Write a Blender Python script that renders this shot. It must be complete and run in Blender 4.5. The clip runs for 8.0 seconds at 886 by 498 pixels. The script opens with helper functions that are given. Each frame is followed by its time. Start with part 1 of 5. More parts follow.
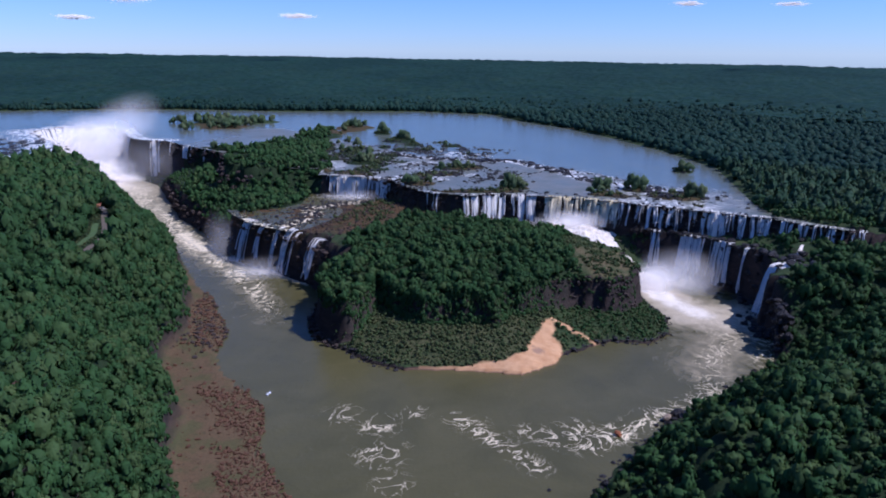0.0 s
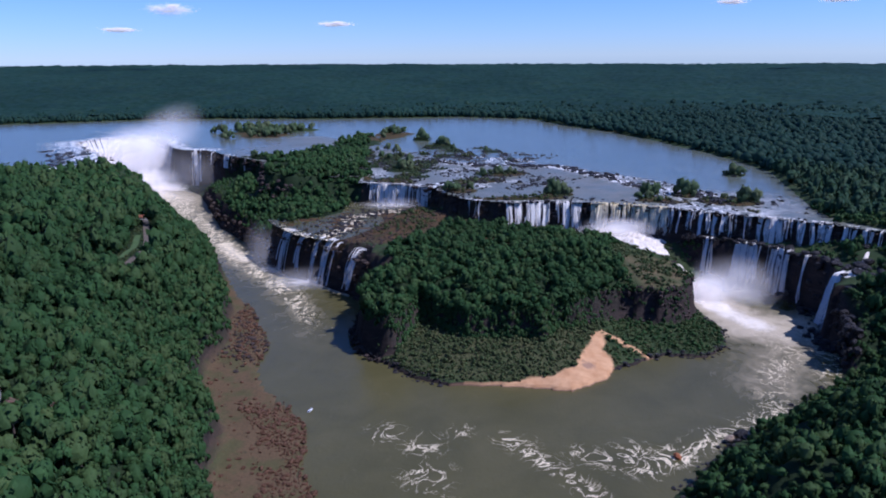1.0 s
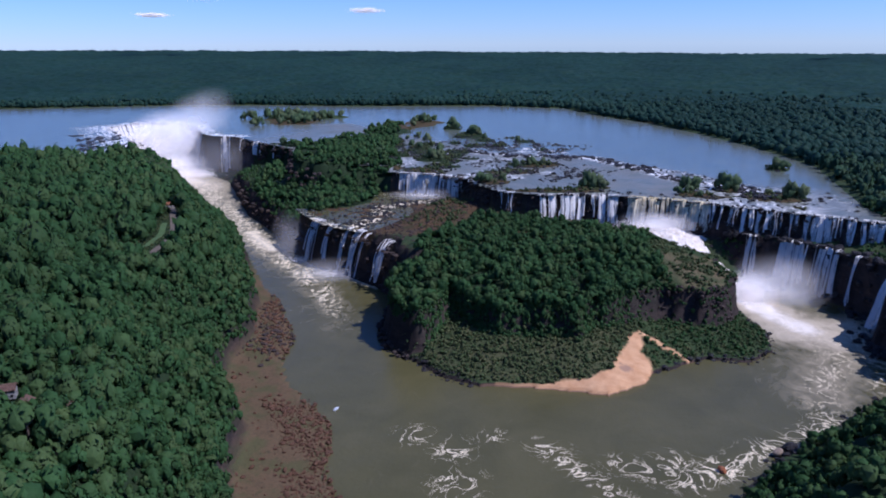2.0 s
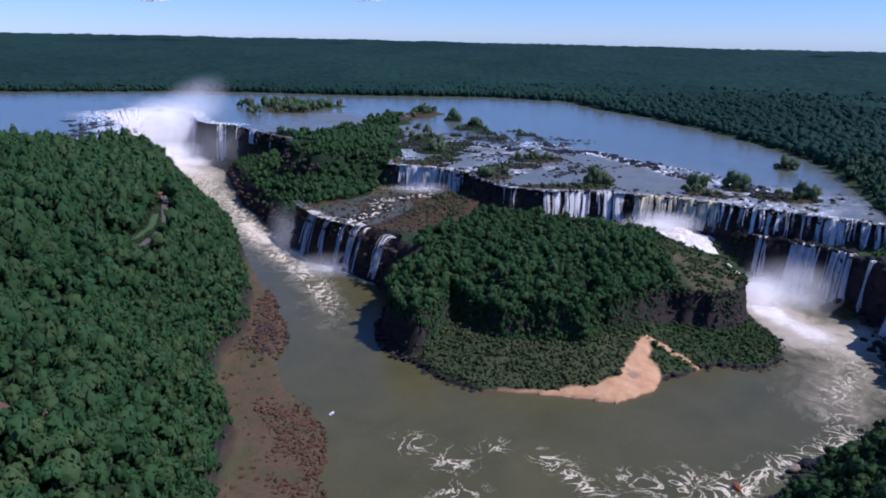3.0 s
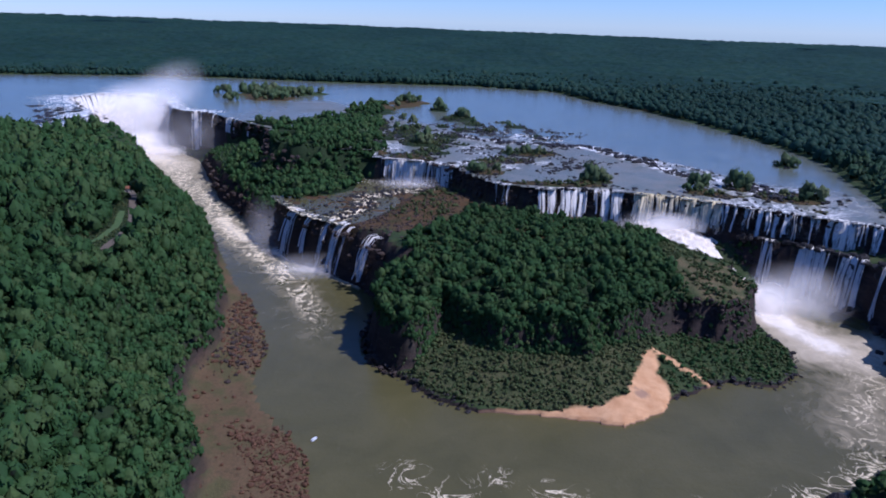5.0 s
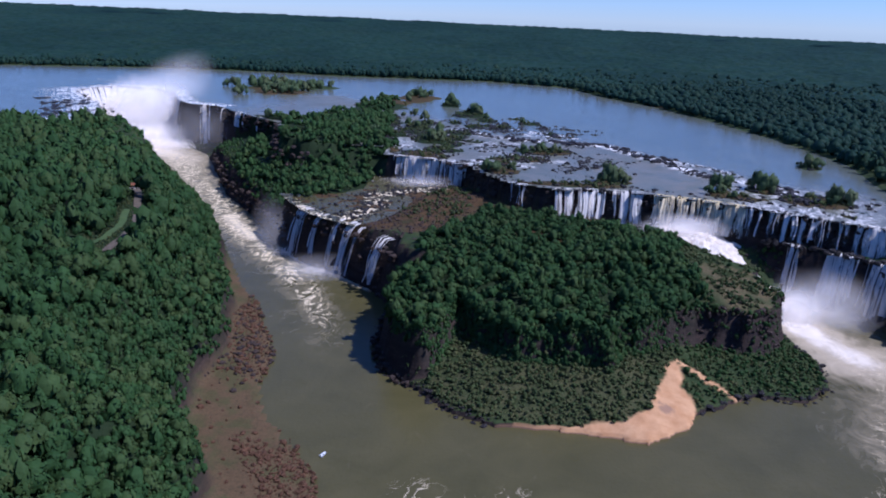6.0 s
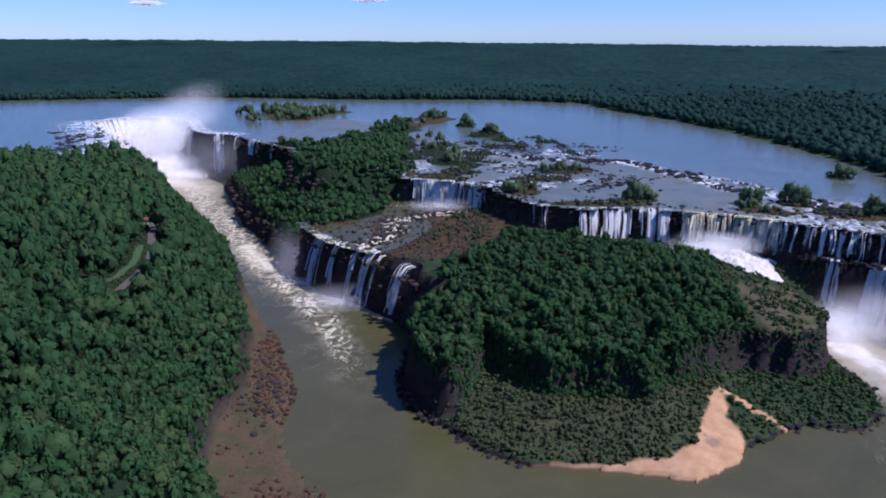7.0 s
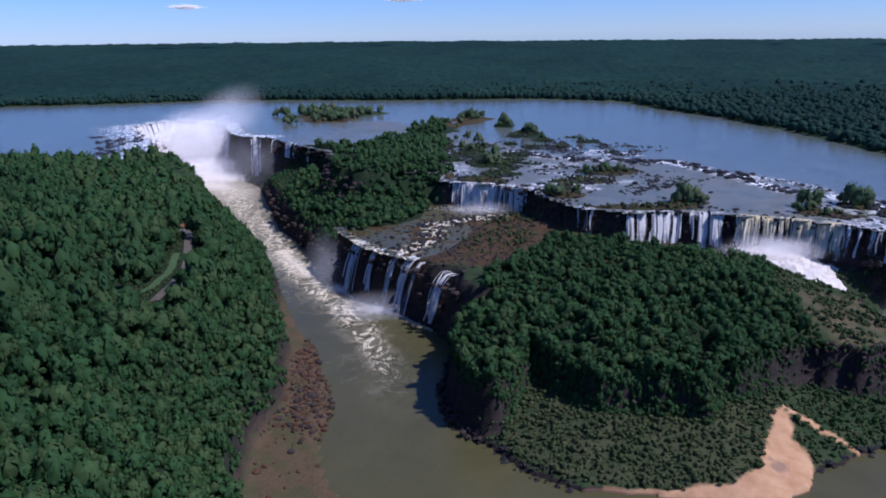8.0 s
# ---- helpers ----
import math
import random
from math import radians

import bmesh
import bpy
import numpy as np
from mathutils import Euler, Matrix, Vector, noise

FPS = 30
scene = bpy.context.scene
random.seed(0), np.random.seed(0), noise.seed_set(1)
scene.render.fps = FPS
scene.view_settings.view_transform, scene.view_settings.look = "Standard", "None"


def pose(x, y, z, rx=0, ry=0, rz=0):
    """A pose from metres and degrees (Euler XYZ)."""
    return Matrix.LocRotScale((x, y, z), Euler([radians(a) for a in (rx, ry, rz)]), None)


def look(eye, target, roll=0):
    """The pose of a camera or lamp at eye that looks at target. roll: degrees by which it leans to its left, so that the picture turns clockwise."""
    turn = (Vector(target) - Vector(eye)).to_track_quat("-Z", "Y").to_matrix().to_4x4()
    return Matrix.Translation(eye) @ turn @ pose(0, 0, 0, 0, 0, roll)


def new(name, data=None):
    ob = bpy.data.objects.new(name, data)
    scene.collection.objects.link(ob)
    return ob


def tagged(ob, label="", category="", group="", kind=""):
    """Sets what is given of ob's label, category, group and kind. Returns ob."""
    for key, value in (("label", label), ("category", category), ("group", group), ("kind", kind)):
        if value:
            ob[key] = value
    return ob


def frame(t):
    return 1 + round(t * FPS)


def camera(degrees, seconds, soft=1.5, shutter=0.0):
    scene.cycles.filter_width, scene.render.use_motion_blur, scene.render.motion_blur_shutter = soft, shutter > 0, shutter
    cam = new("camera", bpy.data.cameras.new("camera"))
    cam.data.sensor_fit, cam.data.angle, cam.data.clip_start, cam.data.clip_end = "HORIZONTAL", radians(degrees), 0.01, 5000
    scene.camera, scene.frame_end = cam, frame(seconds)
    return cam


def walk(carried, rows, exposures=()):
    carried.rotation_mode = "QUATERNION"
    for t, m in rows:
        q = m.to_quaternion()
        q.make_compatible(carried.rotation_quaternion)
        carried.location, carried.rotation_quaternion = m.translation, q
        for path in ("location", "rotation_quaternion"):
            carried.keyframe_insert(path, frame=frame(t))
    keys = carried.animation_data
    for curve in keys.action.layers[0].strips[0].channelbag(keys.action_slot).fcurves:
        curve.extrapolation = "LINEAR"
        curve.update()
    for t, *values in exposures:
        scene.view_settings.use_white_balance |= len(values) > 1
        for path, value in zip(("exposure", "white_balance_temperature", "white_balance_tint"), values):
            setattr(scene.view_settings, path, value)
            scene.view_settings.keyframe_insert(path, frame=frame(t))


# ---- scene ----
cam = camera(63.5, 8.0, soft=1.9)

PATH = [
    (0, (0.295, -1.568, 230.301), (0.344, 0.359, 229.769), 0.5),
    (0.5, (-2.498, 8.246, 229.911), (-2.485, 10.173, 229.375), -0.2),
    (1, (-4.579, 17.444, 229.825), (-4.636, 19.375, 229.306), -0.7),
    (1.5, (-6.873, 27.413, 229.509), (-6.99, 29.337, 228.978), -0.9),
    (3, (-15.659, 59.957, 227.716), (-15.778, 61.869, 227.143), 0.8),
    (3.5, (-18.736, 70.848, 228.005), (-18.826, 72.761, 227.429), 1.0),
    (4, (-21.723, 82.162, 227.063), (-21.779, 84.076, 226.486), 1.3),
    (4.5, (-24.86, 92.666, 226.935), (-24.912, 94.577, 226.346), 1.5),
    (6, (-33.86, 124.468, 227.614), (-33.941, 126.367, 226.993), 2.2),
    (6.5, (-38.102, 135.333, 227.476), (-38.206, 137.234, 226.866), 1.2),
    (7, (-40.993, 146.078, 227.38), (-41.119, 147.99, 226.808), 0.0),
    (7.5, (-43.846, 157.046, 227.387), (-44.025, 158.958, 226.831), -1.0),
    (8, (-47.442, 167.101, 227.475), (-47.666, 169.004, 226.901), -1.0),
]
walk(cam, [(t, look(eye, target, roll)) for t, eye, target, roll in PATH], [(0, -0.02, 5050, 26), (7.0, -0.02, 5050, 26), (8, -0.16, 5050, 26)])

# ---------------------------------------------------------------- light
SUN_EL, SUN_AZ = 54.0, 102.0      # degrees; azimuth from +y towards +x
world = bpy.data.worlds.new("sky")
scene.world = world
world.use_nodes = True
wt = world.node_tree
wt.nodes.clear()
w_sky = wt.nodes.new("ShaderNodeTexSky")
w_sky.sky_type = "NISHITA"
w_sky.sun_disc = False
w_sky.sun_elevation, w_sky.sun_rotation = radians(SUN_EL), radians(SUN_AZ)
w_sky.altitude, w_sky.air_density, w_sky.dust_density, w_sky.ozone_density = 400, 1.0, 0.0, 4.0
w_bg = wt.nodes.new("ShaderNodeBackground")
w_bg.inputs["Strength"].default_value = 0.104
w_out = wt.nodes.new("ShaderNodeOutputWorld")
w_tint = wt.nodes.new("ShaderNodeMix")
w_tint.data_type, w_tint.blend_type = "RGBA", "MULTIPLY"
w_tint.inputs[0].default_value = 1.0
w_tint.inputs[7].default_value = (0.68, 0.84, 1.12, 1.0)
wt.links.new(w_sky.outputs["Color"], w_tint.inputs[6])
wt.links.new(w_tint.outputs[2], w_bg.inputs["Color"])
wt.links.new(w_bg.outputs["Background"], w_out.inputs["Surface"])

sun = new("sun", bpy.data.lights.new("sun", "SUN"))
sun.data.energy, sun.data.angle, sun.data.color = 4.15, radians(0.53), (1.0, 0.95, 0.87)
sun_dir = Vector((math.sin(radians(SUN_AZ)) * math.cos(radians(SUN_EL)), math.cos(radians(SUN_AZ)) * math.cos(radians(SUN_EL)), math.sin(radians(SUN_EL))))
sun.matrix_basis = look(tuple(sun_dir * 900), (0, 0, 0))
scene.view_settings.exposure = 0.0

# ---------------------------------------------------------------- materials
def nodes_of(name):
    m = bpy.data.materials.new(name)
    m.use_nodes = True
    t = m.node_tree
    return m, t, t.nodes["Principled BSDF"]


def noise_node(t, scale, detail=4.0, rough=0.55, vec=None, distort=0.0):
    n = t.nodes.new("ShaderNodeTexNoise")
    n.inputs["Scale"].default_value = scale
    n.inputs["Detail"].default_value = detail
    n.inputs["Roughness"].default_value = rough
    n.inputs["Distortion"].default_value = distort
    if vec is not None:
        t.links.new(vec, n.inputs["Vector"])
    return n.outputs["Fac"]


def position(t, scale=(1, 1, 1)):
    g = t.nodes.new("ShaderNodeNewGeometry")
    m = t.nodes.new("ShaderNodeMapping")
    m.inputs["Scale"].default_value = scale
    t.links.new(g.outputs["Position"], m.inputs["Vector"])
    return m.outputs["Vector"]


def local(t, scale=(1, 1, 1)):
    g = t.nodes.new("ShaderNodeTexCoord")
    m = t.nodes.new("ShaderNodeMapping")
    m.inputs["Scale"].default_value = scale
    t.links.new(g.outputs["Object"], m.inputs["Vector"])
    return m.outputs["Vector"]


def ramp(t, fac, stops):
    r = t.nodes.new("ShaderNodeValToRGB")
    while len(r.color_ramp.elements) < len(stops):
        r.color_ramp.elements.new(0.5)
    for e, (p, c) in zip(r.color_ramp.elements, stops):
        e.position, e.color = p, (*c, 1.0) if len(c) == 3 else c
    t.links.new(fac, r.inputs["Fac"])
    return r.outputs["Color"]


def mixc(t, fac, a, b, mode="MIX"):
    m = t.nodes.new("ShaderNodeMix")
    m.data_type, m.blend_type = "RGBA", mode
    for sock, v in ((m.inputs[0], fac), (m.inputs[6], a), (m.inputs[7], b)):
        if isinstance(v, (int, float)):
            sock.default_value = v
        elif isinstance(v, tuple):
            sock.default_value = (*v, 1.0)
        else:
            t.links.new(v, sock)
    return m.outputs[2]


def calc(t, op, a, b=0.0, clamp=False):
    m = t.nodes.new("ShaderNodeMath")
    m.operation, m.use_clamp = op, clamp
    for sock, v in ((m.inputs[0], a), (m.inputs[1], b)):
        if isinstance(v, (int, float)):
            sock.default_value = v
        else:
            t.links.new(v, sock)
    return m.outputs[0]


def span(t, v, lo, hi, a=0.0, b=1.0):
    m = t.nodes.new("ShaderNodeMapRange")
    m.interpolation_type = "SMOOTHSTEP"
    for i, w in enumerate((v, lo, hi, a, b)):
        if isinstance(w, (int, float)):
            m.inputs[i].default_value = w
        else:
            t.links.new(w, m.inputs[i])
    return m.outputs[0]


def attr(t, name):
    a = t.nodes.new("ShaderNodeAttribute")
    a.attribute_name = name
    return a.outputs["Fac"]


def bump(t, bsdf, height, strength, distance):
    b = t.nodes.new("ShaderNodeBump")
    b.inputs["Strength"].default_value, b.inputs["Distance"].default_value = strength, distance
    t.links.new(height, b.inputs["Height"])
    t.links.new(b.outputs["Normal"], bsdf.inputs["Normal"])


def leaf_light(t, p, colour):
    """Leaves reflect most of the light and let some of it through."""
    t.links.new(colour, p.inputs["Base Color"])
    p.inputs["Roughness"].default_value = 0.65
    p.inputs["Specular IOR Level"].default_value = 0.08
    glow, both = t.nodes.new("ShaderNodeBsdfTranslucent"), t.nodes.new("ShaderNodeMixShader")
    t.links.new(colour, glow.inputs["Color"])
    puff, turn, face = t.nodes.new("ShaderNodeAttribute"), t.nodes.new("ShaderNodeVectorTransform"), t.nodes.new("ShaderNodeNewGeometry")
    puff.attribute_name, turn.vector_type, turn.convert_from, turn.convert_to = "puff", "VECTOR", "OBJECT", "WORLD"
    unit, weigh, total, normal = (t.nodes.new("ShaderNodeVectorMath") for _ in range(4))
    unit.operation, weigh.operation, total.operation, normal.operation = "NORMALIZE", "SCALE", "ADD", "NORMALIZE"
    weigh.inputs["Scale"].default_value = 1.8       # small leaves in all directions shade like the round of their crown
    t.links.new(puff.outputs["Vector"], turn.inputs[0])
    t.links.new(turn.outputs[0], unit.inputs[0])
    t.links.new(unit.outputs[0], weigh.inputs[0])
    t.links.new(weigh.outputs[0], total.inputs[0])
    t.links.new(face.outputs["Normal"], total.inputs[1])
    t.links.new(total.outputs[0], normal.inputs[0])
    t.links.new(normal.outputs[0], p.inputs["Normal"])
    t.links.new(normal.outputs[0], glow.inputs["Normal"])
    both.inputs[0].default_value = 0.30
    t.links.new(p.outputs[0], both.inputs[1])
    t.links.new(glow.outputs[0], both.inputs[2])
    t.links.new(both.outputs[0], t.nodes["Material Output"].inputs["Surface"])


def foliage_material(name, dark, light, warm):
    """Leaves: each clump its own shade, each tree its own tint."""
    m, t, p = nodes_of(name)
    g = t.nodes.new("ShaderNodeNewGeometry")
    c = mixc(t, g.outputs["Random Per Island"], dark, light)
    c = mixc(t, span(t, attr(t, "tint"), 0.35, 1.0, 0.0, 0.55), c, warm)
    speck = noise_node(t, 0.9, 3.0, 0.6, position(t))
    c = mixc(t, span(t, speck, 0.38, 0.62, 0.0, 0.3), c, tuple(v * 0.75 for v in dark))
    patch = noise_node(t, 0.018, 4.0, 0.65, position(t))
    c = mixc(t, span(t, patch, 0.42, 0.66, 0.0, 0.5), c, dark)
    stand = noise_node(t, 0.0028, 4.0, 0.6, position(t, (1, 0.55, 1)), 0.6)
    c = mixc(t, span(t, stand, 0.40, 0.62, 0.0, 0.42), c, tuple(v * 0.62 for v in dark))
    leaf_light(t, p, c)
    return m


def foliage_object_material(name, dark, light, warm):
    m, t, p = nodes_of(name)
    g = t.nodes.new("ShaderNodeNewGeometry")
    o = t.nodes.new("ShaderNodeObjectInfo")
    c = mixc(t, g.outputs["Random Per Island"], dark, light)
    c = mixc(t, span(t, o.outputs["Random"], 0.35, 1.0, 0.0, 0.55), c, warm)
    speck = noise_node(t, 0.9, 3.0, 0.6, position(t))
    c = mixc(t, span(t, speck, 0.38, 0.62, 0.0, 0.3), c, tuple(v * 0.75 for v in dark))
    leaf_light(t, p, c)
    return m


LEAF = ((0.037, 0.082, 0.025), (0.066, 0.134, 0.038), (0.128, 0.158, 0.049))
OLIVE = ((0.070, 0.112, 0.046), (0.125, 0.175, 0.072), (0.200, 0.205, 0.090))
leaf_mat = foliage_material("forest_leaves", *LEAF)
scrub_mat = foliage_material("scrub_leaves", (0.066, 0.096, 0.034), (0.122, 0.152, 0.054), (0.230, 0.195, 0.082))
leaf_ob_mat = foliage_object_material("tree_leaves", *LEAF)
olive_ob_mat = foliage_object_material("islet_tree_leaves", *OLIVE)
# distance haze is mixed into these leaf colours, half as much on the bank
half_hazed_leaf_mat = foliage_material("half_hazed_bank_leaves", (0.030, 0.066, 0.034), (0.058, 0.108, 0.050), (0.100, 0.130, 0.052))
hazed_leaf_mat = foliage_material("hazed_forest_leaves", (0.019, 0.050, 0.034), (0.033, 0.076, 0.047), (0.058, 0.090, 0.045))

bark_mat, t, p = nodes_of("bark")
t.links.new(ramp(t, noise_node(t, 2.0, 6.0, 0.6, local(t, (3, 3, 0.6))), [(0.3, (0.05, 0.035, 0.022)), (0.7, (0.16, 0.12, 0.085))]), p.inputs["Base Color"])
p.inputs["Roughness"].default_value = 0.9


def rock_material(name, lo, hi, scale=0.12):
    m, t, p = nodes_of(name)
    big = noise_node(t, scale, 6.0, 0.6, position(t))
    fine = noise_node(t, scale * 9, 5.0, 0.65, position(t, (1, 1, 1.6)))
    c = ramp(t, big, [(0.3, lo), (0.7, hi)])
    c = mixc(t, span(t, fine, 0.35, 0.65, 0.0, 0.55), c, tuple(v * 0.45 for v in lo))
    t.links.new(c, p.inputs["Base Color"])
    p.inputs["Roughness"].default_value = 0.85
    p.inputs["Specular IOR Level"].default_value = 0.2
    bump(t, p, fine, 0.8, 1.2)
    return m


rock_mat = rock_material("dark_basalt", (0.042, 0.030, 0.025), (0.105, 0.072, 0.052))
red_rock_mat = rock_material("red_brown_boulder", (0.098, 0.048, 0.025), (0.225, 0.113, 0.057), 0.3)
wet_rock_mat = rock_material("wet_black_rock", (0.026, 0.022, 0.021), (0.062, 0.052, 0.045), 0.2)
wet_rock_mat.node_tree.nodes["Principled BSDF"].inputs["Roughness"].default_value = 0.45

# ground: rock on the steep, soil and low green on the flat, sand and red stones where they lie
ground_mat, t, p = nodes_of("ground_cover")
pos = position(t)
g = t.nodes.new("ShaderNodeNewGeometry")
sx = t.nodes.new("ShaderNodeSeparateXYZ")
t.links.new(g.outputs["True Normal"], sx.inputs[0])
mid, fine = noise_node(t, 0.06, 6.0, 0.6, pos), noise_node(t, 0.9, 5.0, 0.65, pos)
strata = noise_node(t, 0.25, 5.0, 0.6, position(t, (0.25, 0.25, 1.3)))
rock = ramp(t, strata, [(0.3, (0.024, 0.018, 0.016)), (0.55, (0.044, 0.031, 0.025)), (0.78, (0.090, 0.058, 0.042))])
soil = ramp(t, mid, [(0.3, (0.028, 0.050, 0.016)), (0.6, (0.050, 0.070, 0.022)), (0.8, (0.10, 0.085, 0.035))])
c = mixc(t, span(t, sx.outputs["Z"], 0.55, 0.85), rock, soil)
shelf = ramp(t, mid, [(0.28, (0.040, 0.044, 0.014)), (0.42, (0.070, 0.044, 0.016)), (0.56, (0.105, 0.058, 0.024)), (0.66, (0.060, 0.040, 0.018)), (0.8, (0.050, 0.058, 0.020))])
c = mixc(t, attr(t, "shelf"), c, shelf)
grass = ramp(t, mid, [(0.32, (0.050, 0.064, 0.020)), (0.46, (0.105, 0.092, 0.038)), (0.58, (0.150, 0.108, 0.052)), (0.72, (0.066, 0.074, 0.026))])
c = mixc(t, attr(t, "grass"), c, grass)
redc = ramp(t, noise_node(t, 0.35, 6.0, 0.65, pos), [(0.3, (0.070, 0.052, 0.026)), (0.45, (0.128, 0.082, 0.038)), (0.58, (0.138, 0.086, 0.042)), (0.75, (0.090, 0.082, 0.030))])
redc = mixc(t, span(t, noise_node(t, 0.045, 4.0, 0.6, pos), 0.46, 0.62, 0.0, 0.6), redc, (0.074, 0.080, 0.026))
c = mixc(t, attr(t, "red"), c, redc)
sandc = ramp(t, noise_node(t, 0.12, 5.0, 0.6, pos), [(0.3, (0.48, 0.245, 0.105)), (0.7, (0.65, 0.375, 0.18))])
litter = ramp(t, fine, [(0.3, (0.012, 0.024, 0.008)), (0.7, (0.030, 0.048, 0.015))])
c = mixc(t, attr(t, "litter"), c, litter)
sp = t.nodes.new("ShaderNodeSeparateXYZ")
t.links.new(g.outputs["Position"], sp.inputs[0])
sandc = mixc(t, span(t, calc(t, "ADD", sp.outputs["Z"], noise_node(t, 0.2, 3.0, 0.5, pos)), 1.6, 0.9), sandc, (0.26, 0.15, 0.085))
c = mixc(t, span(t, fine, 0.4, 0.7, 0.0, 0.35), c, (0.02, 0.018, 0.012))
# an uneven darker brown patch on the beach
sandc = mixc(t, span(t, calc(t, "ADD", attr(t, "dark_sand"), calc(t, "MULTIPLY", noise_node(t, 0.22, 3.0, 0.5, pos), 1.1)), 1.15, 1.5), sandc, (0.36, 0.21, 0.12))
c = mixc(t, attr(t, "sand"), c, sandc)
t.links.new(c, p.inputs["Base Color"])
p.inputs["Roughness"].default_value = 0.9
p.inputs["Specular IOR Level"].default_value = 0.15
bump(t, p, calc(t, "MULTIPLY", fine, span(t, attr(t, "sand"), 0.0, 1.0, 1.0, 0.15)), 0.7, 0.8)


def water_material(name, deep, shallow, bed, foam_scale, rough, foam_col=(0.84, 0.69, 0.44), churn_col=(0.52, 0.425, 0.285)):
    """Silty water. foam: thin white filaments; churn: water pale with air; shoal: shallow, rippled water over a bed."""
    m, t, p = nodes_of(name)
    pos = position(t)
    c = ramp(t, noise_node(t, 0.02, 5.0, 0.6, pos, 0.8), [(0.3, deep), (0.7, shallow)])
    shoal = attr(t, "shoal")
    c = mixc(t, calc(t, "MULTIPLY", shoal, span(t, noise_node(t, 0.06, 5.0, 0.65, pos, 0.6), 0.3, 0.62)), c, bed)
    n1 = noise_node(t, foam_scale, 6.0, 0.58, pos, 1.5)
    ridge = calc(t, "SUBTRACT", 1.0, calc(t, "MULTIPLY", calc(t, "ABSOLUTE", calc(t, "SUBTRACT", n1, 0.5)), 17.0), True)
    n2 = noise_node(t, foam_scale * 3.1, 5.0, 0.65, pos, 1.0)
    f = attr(t, "foam")
    level = calc(t, "ADD", calc(t, "MULTIPLY", ridge, 0.74), calc(t, "MULTIPLY", n2, 0.34))
    mask = span(t, calc(t, "ADD", level, f), 0.96, 1.40)
    mask = calc(t, "MULTIPLY", mask, span(t, f, 0.02, 0.2))
    soft = noise_node(t, foam_scale * 0.9, 6.0, 0.62, position(t, (1.0, 0.7, 1)), 1.8)
    pale = span(t, calc(t, "ADD", attr(t, "churn"), calc(t, "MULTIPLY", calc(t, "SUBTRACT", soft, 0.5), 0.9)), 0.08, 0.95)
    c = mixc(t, pale, c, churn_col)
    c = mixc(t, span(t, calc(t, "ADD", attr(t, "churn"), calc(t, "MULTIPLY", calc(t, "SUBTRACT", soft, 0.5), 0.5)), 0.85, 1.25), c, (0.90, 0.78, 0.61))
    c = mixc(t, mask, c, foam_col)
    t.links.new(c, p.inputs["Base Color"])
    gloss = span(t, calc(t, "ADD", mask, pale), 0.0, 0.6, rough, 0.8)
    t.links.new(calc(t, "MAXIMUM", gloss, calc(t, "MULTIPLY", shoal, 0.42)), p.inputs["Roughness"])
    p.inputs["IOR"].default_value = 1.33
    t.links.new(span(t, calc(t, "ADD", mask, pale), 0.0, 0.7, 0.5, 0.08), p.inputs["Specular IOR Level"])
    wave = calc(t, "ADD", noise_node(t, 0.35, 4.0, 0.6, pos, 0.5), calc(t, "ADD", calc(t, "MULTIPLY", mask, 0.8), calc(t, "MULTIPLY", n2, pale)))
    bump(t, p, wave, 0.4, 0.6)
    return m


river_mat = water_material("silty_river_water", (0.080, 0.070, 0.024), (0.108, 0.092, 0.034), (0.12, 0.10, 0.06), 0.056, 0.26)
upper_mat = water_material("upper_river_water", (0.105, 0.120, 0.090), (0.140, 0.150, 0.108), (0.200, 0.184, 0.140), 0.06, 0.19, (0.86, 0.82, 0.75), (0.72, 0.68, 0.60))

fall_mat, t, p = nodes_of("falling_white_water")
streak = noise_node(t, 1.0, 5.0, 0.6, position(t, (1.25, 1.25, 0.06)))
broad = noise_node(t, 1.0, 3.0, 0.5, position(t, (0.22, 0.22, 0.02)))
c = ramp(t, streak, [(0.25, (0.74, 0.67, 0.57)), (0.5, (0.93, 0.86, 0.75)), (0.8, (0.98, 0.92, 0.83))])
c = mixc(t, span(t, attr(t, "silt"), 0.0, 1.0), c, (0.95, 0.76, 0.38))
t.links.new(c, p.inputs["Base Color"])
p.inputs["Roughness"].default_value = 0.7
p.inputs["Specular IOR Level"].default_value = 0.1
bump(t, p, streak, 0.5, 0.6)
upturned_n = t.nodes.new("ShaderNodeVectorMath")     # shading normal tilted up and sunward, brightens the dim falls
upturned_n.inputs[1].default_value = (0.25, -0.05, 0.9)
t.links.new(t.nodes["Bump"].outputs["Normal"], upturned_n.inputs[0])
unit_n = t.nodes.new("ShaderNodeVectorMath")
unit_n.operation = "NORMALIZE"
t.links.new(upturned_n.outputs[0], unit_n.inputs[0])
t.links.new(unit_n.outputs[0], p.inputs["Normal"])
body = calc(t, "ADD", calc(t, "MULTIPLY", streak, 0.6), calc(t, "MULTIPLY", broad, 0.5))
alpha = span(t, calc(t, "ADD", body, attr(t, "veil")), 0.70, 1.06)
glow, clear = t.nodes.new("ShaderNodeBsdfTranslucent"), t.nodes.new("ShaderNodeBsdfTransparent")
half, veil = t.nodes.new("ShaderNodeMixShader"), t.nodes.new("ShaderNodeMixShader")
half.inputs[0].default_value = 0.3
t.links.new(c, glow.inputs["Color"])
t.links.new(p.outputs[0], half.inputs[1])
t.links.new(glow.outputs[0], half.inputs[2])
t.links.new(alpha, veil.inputs[0])
t.links.new(clear.outputs[0], veil.inputs[1])
t.links.new(half.outputs[0], veil.inputs[2])
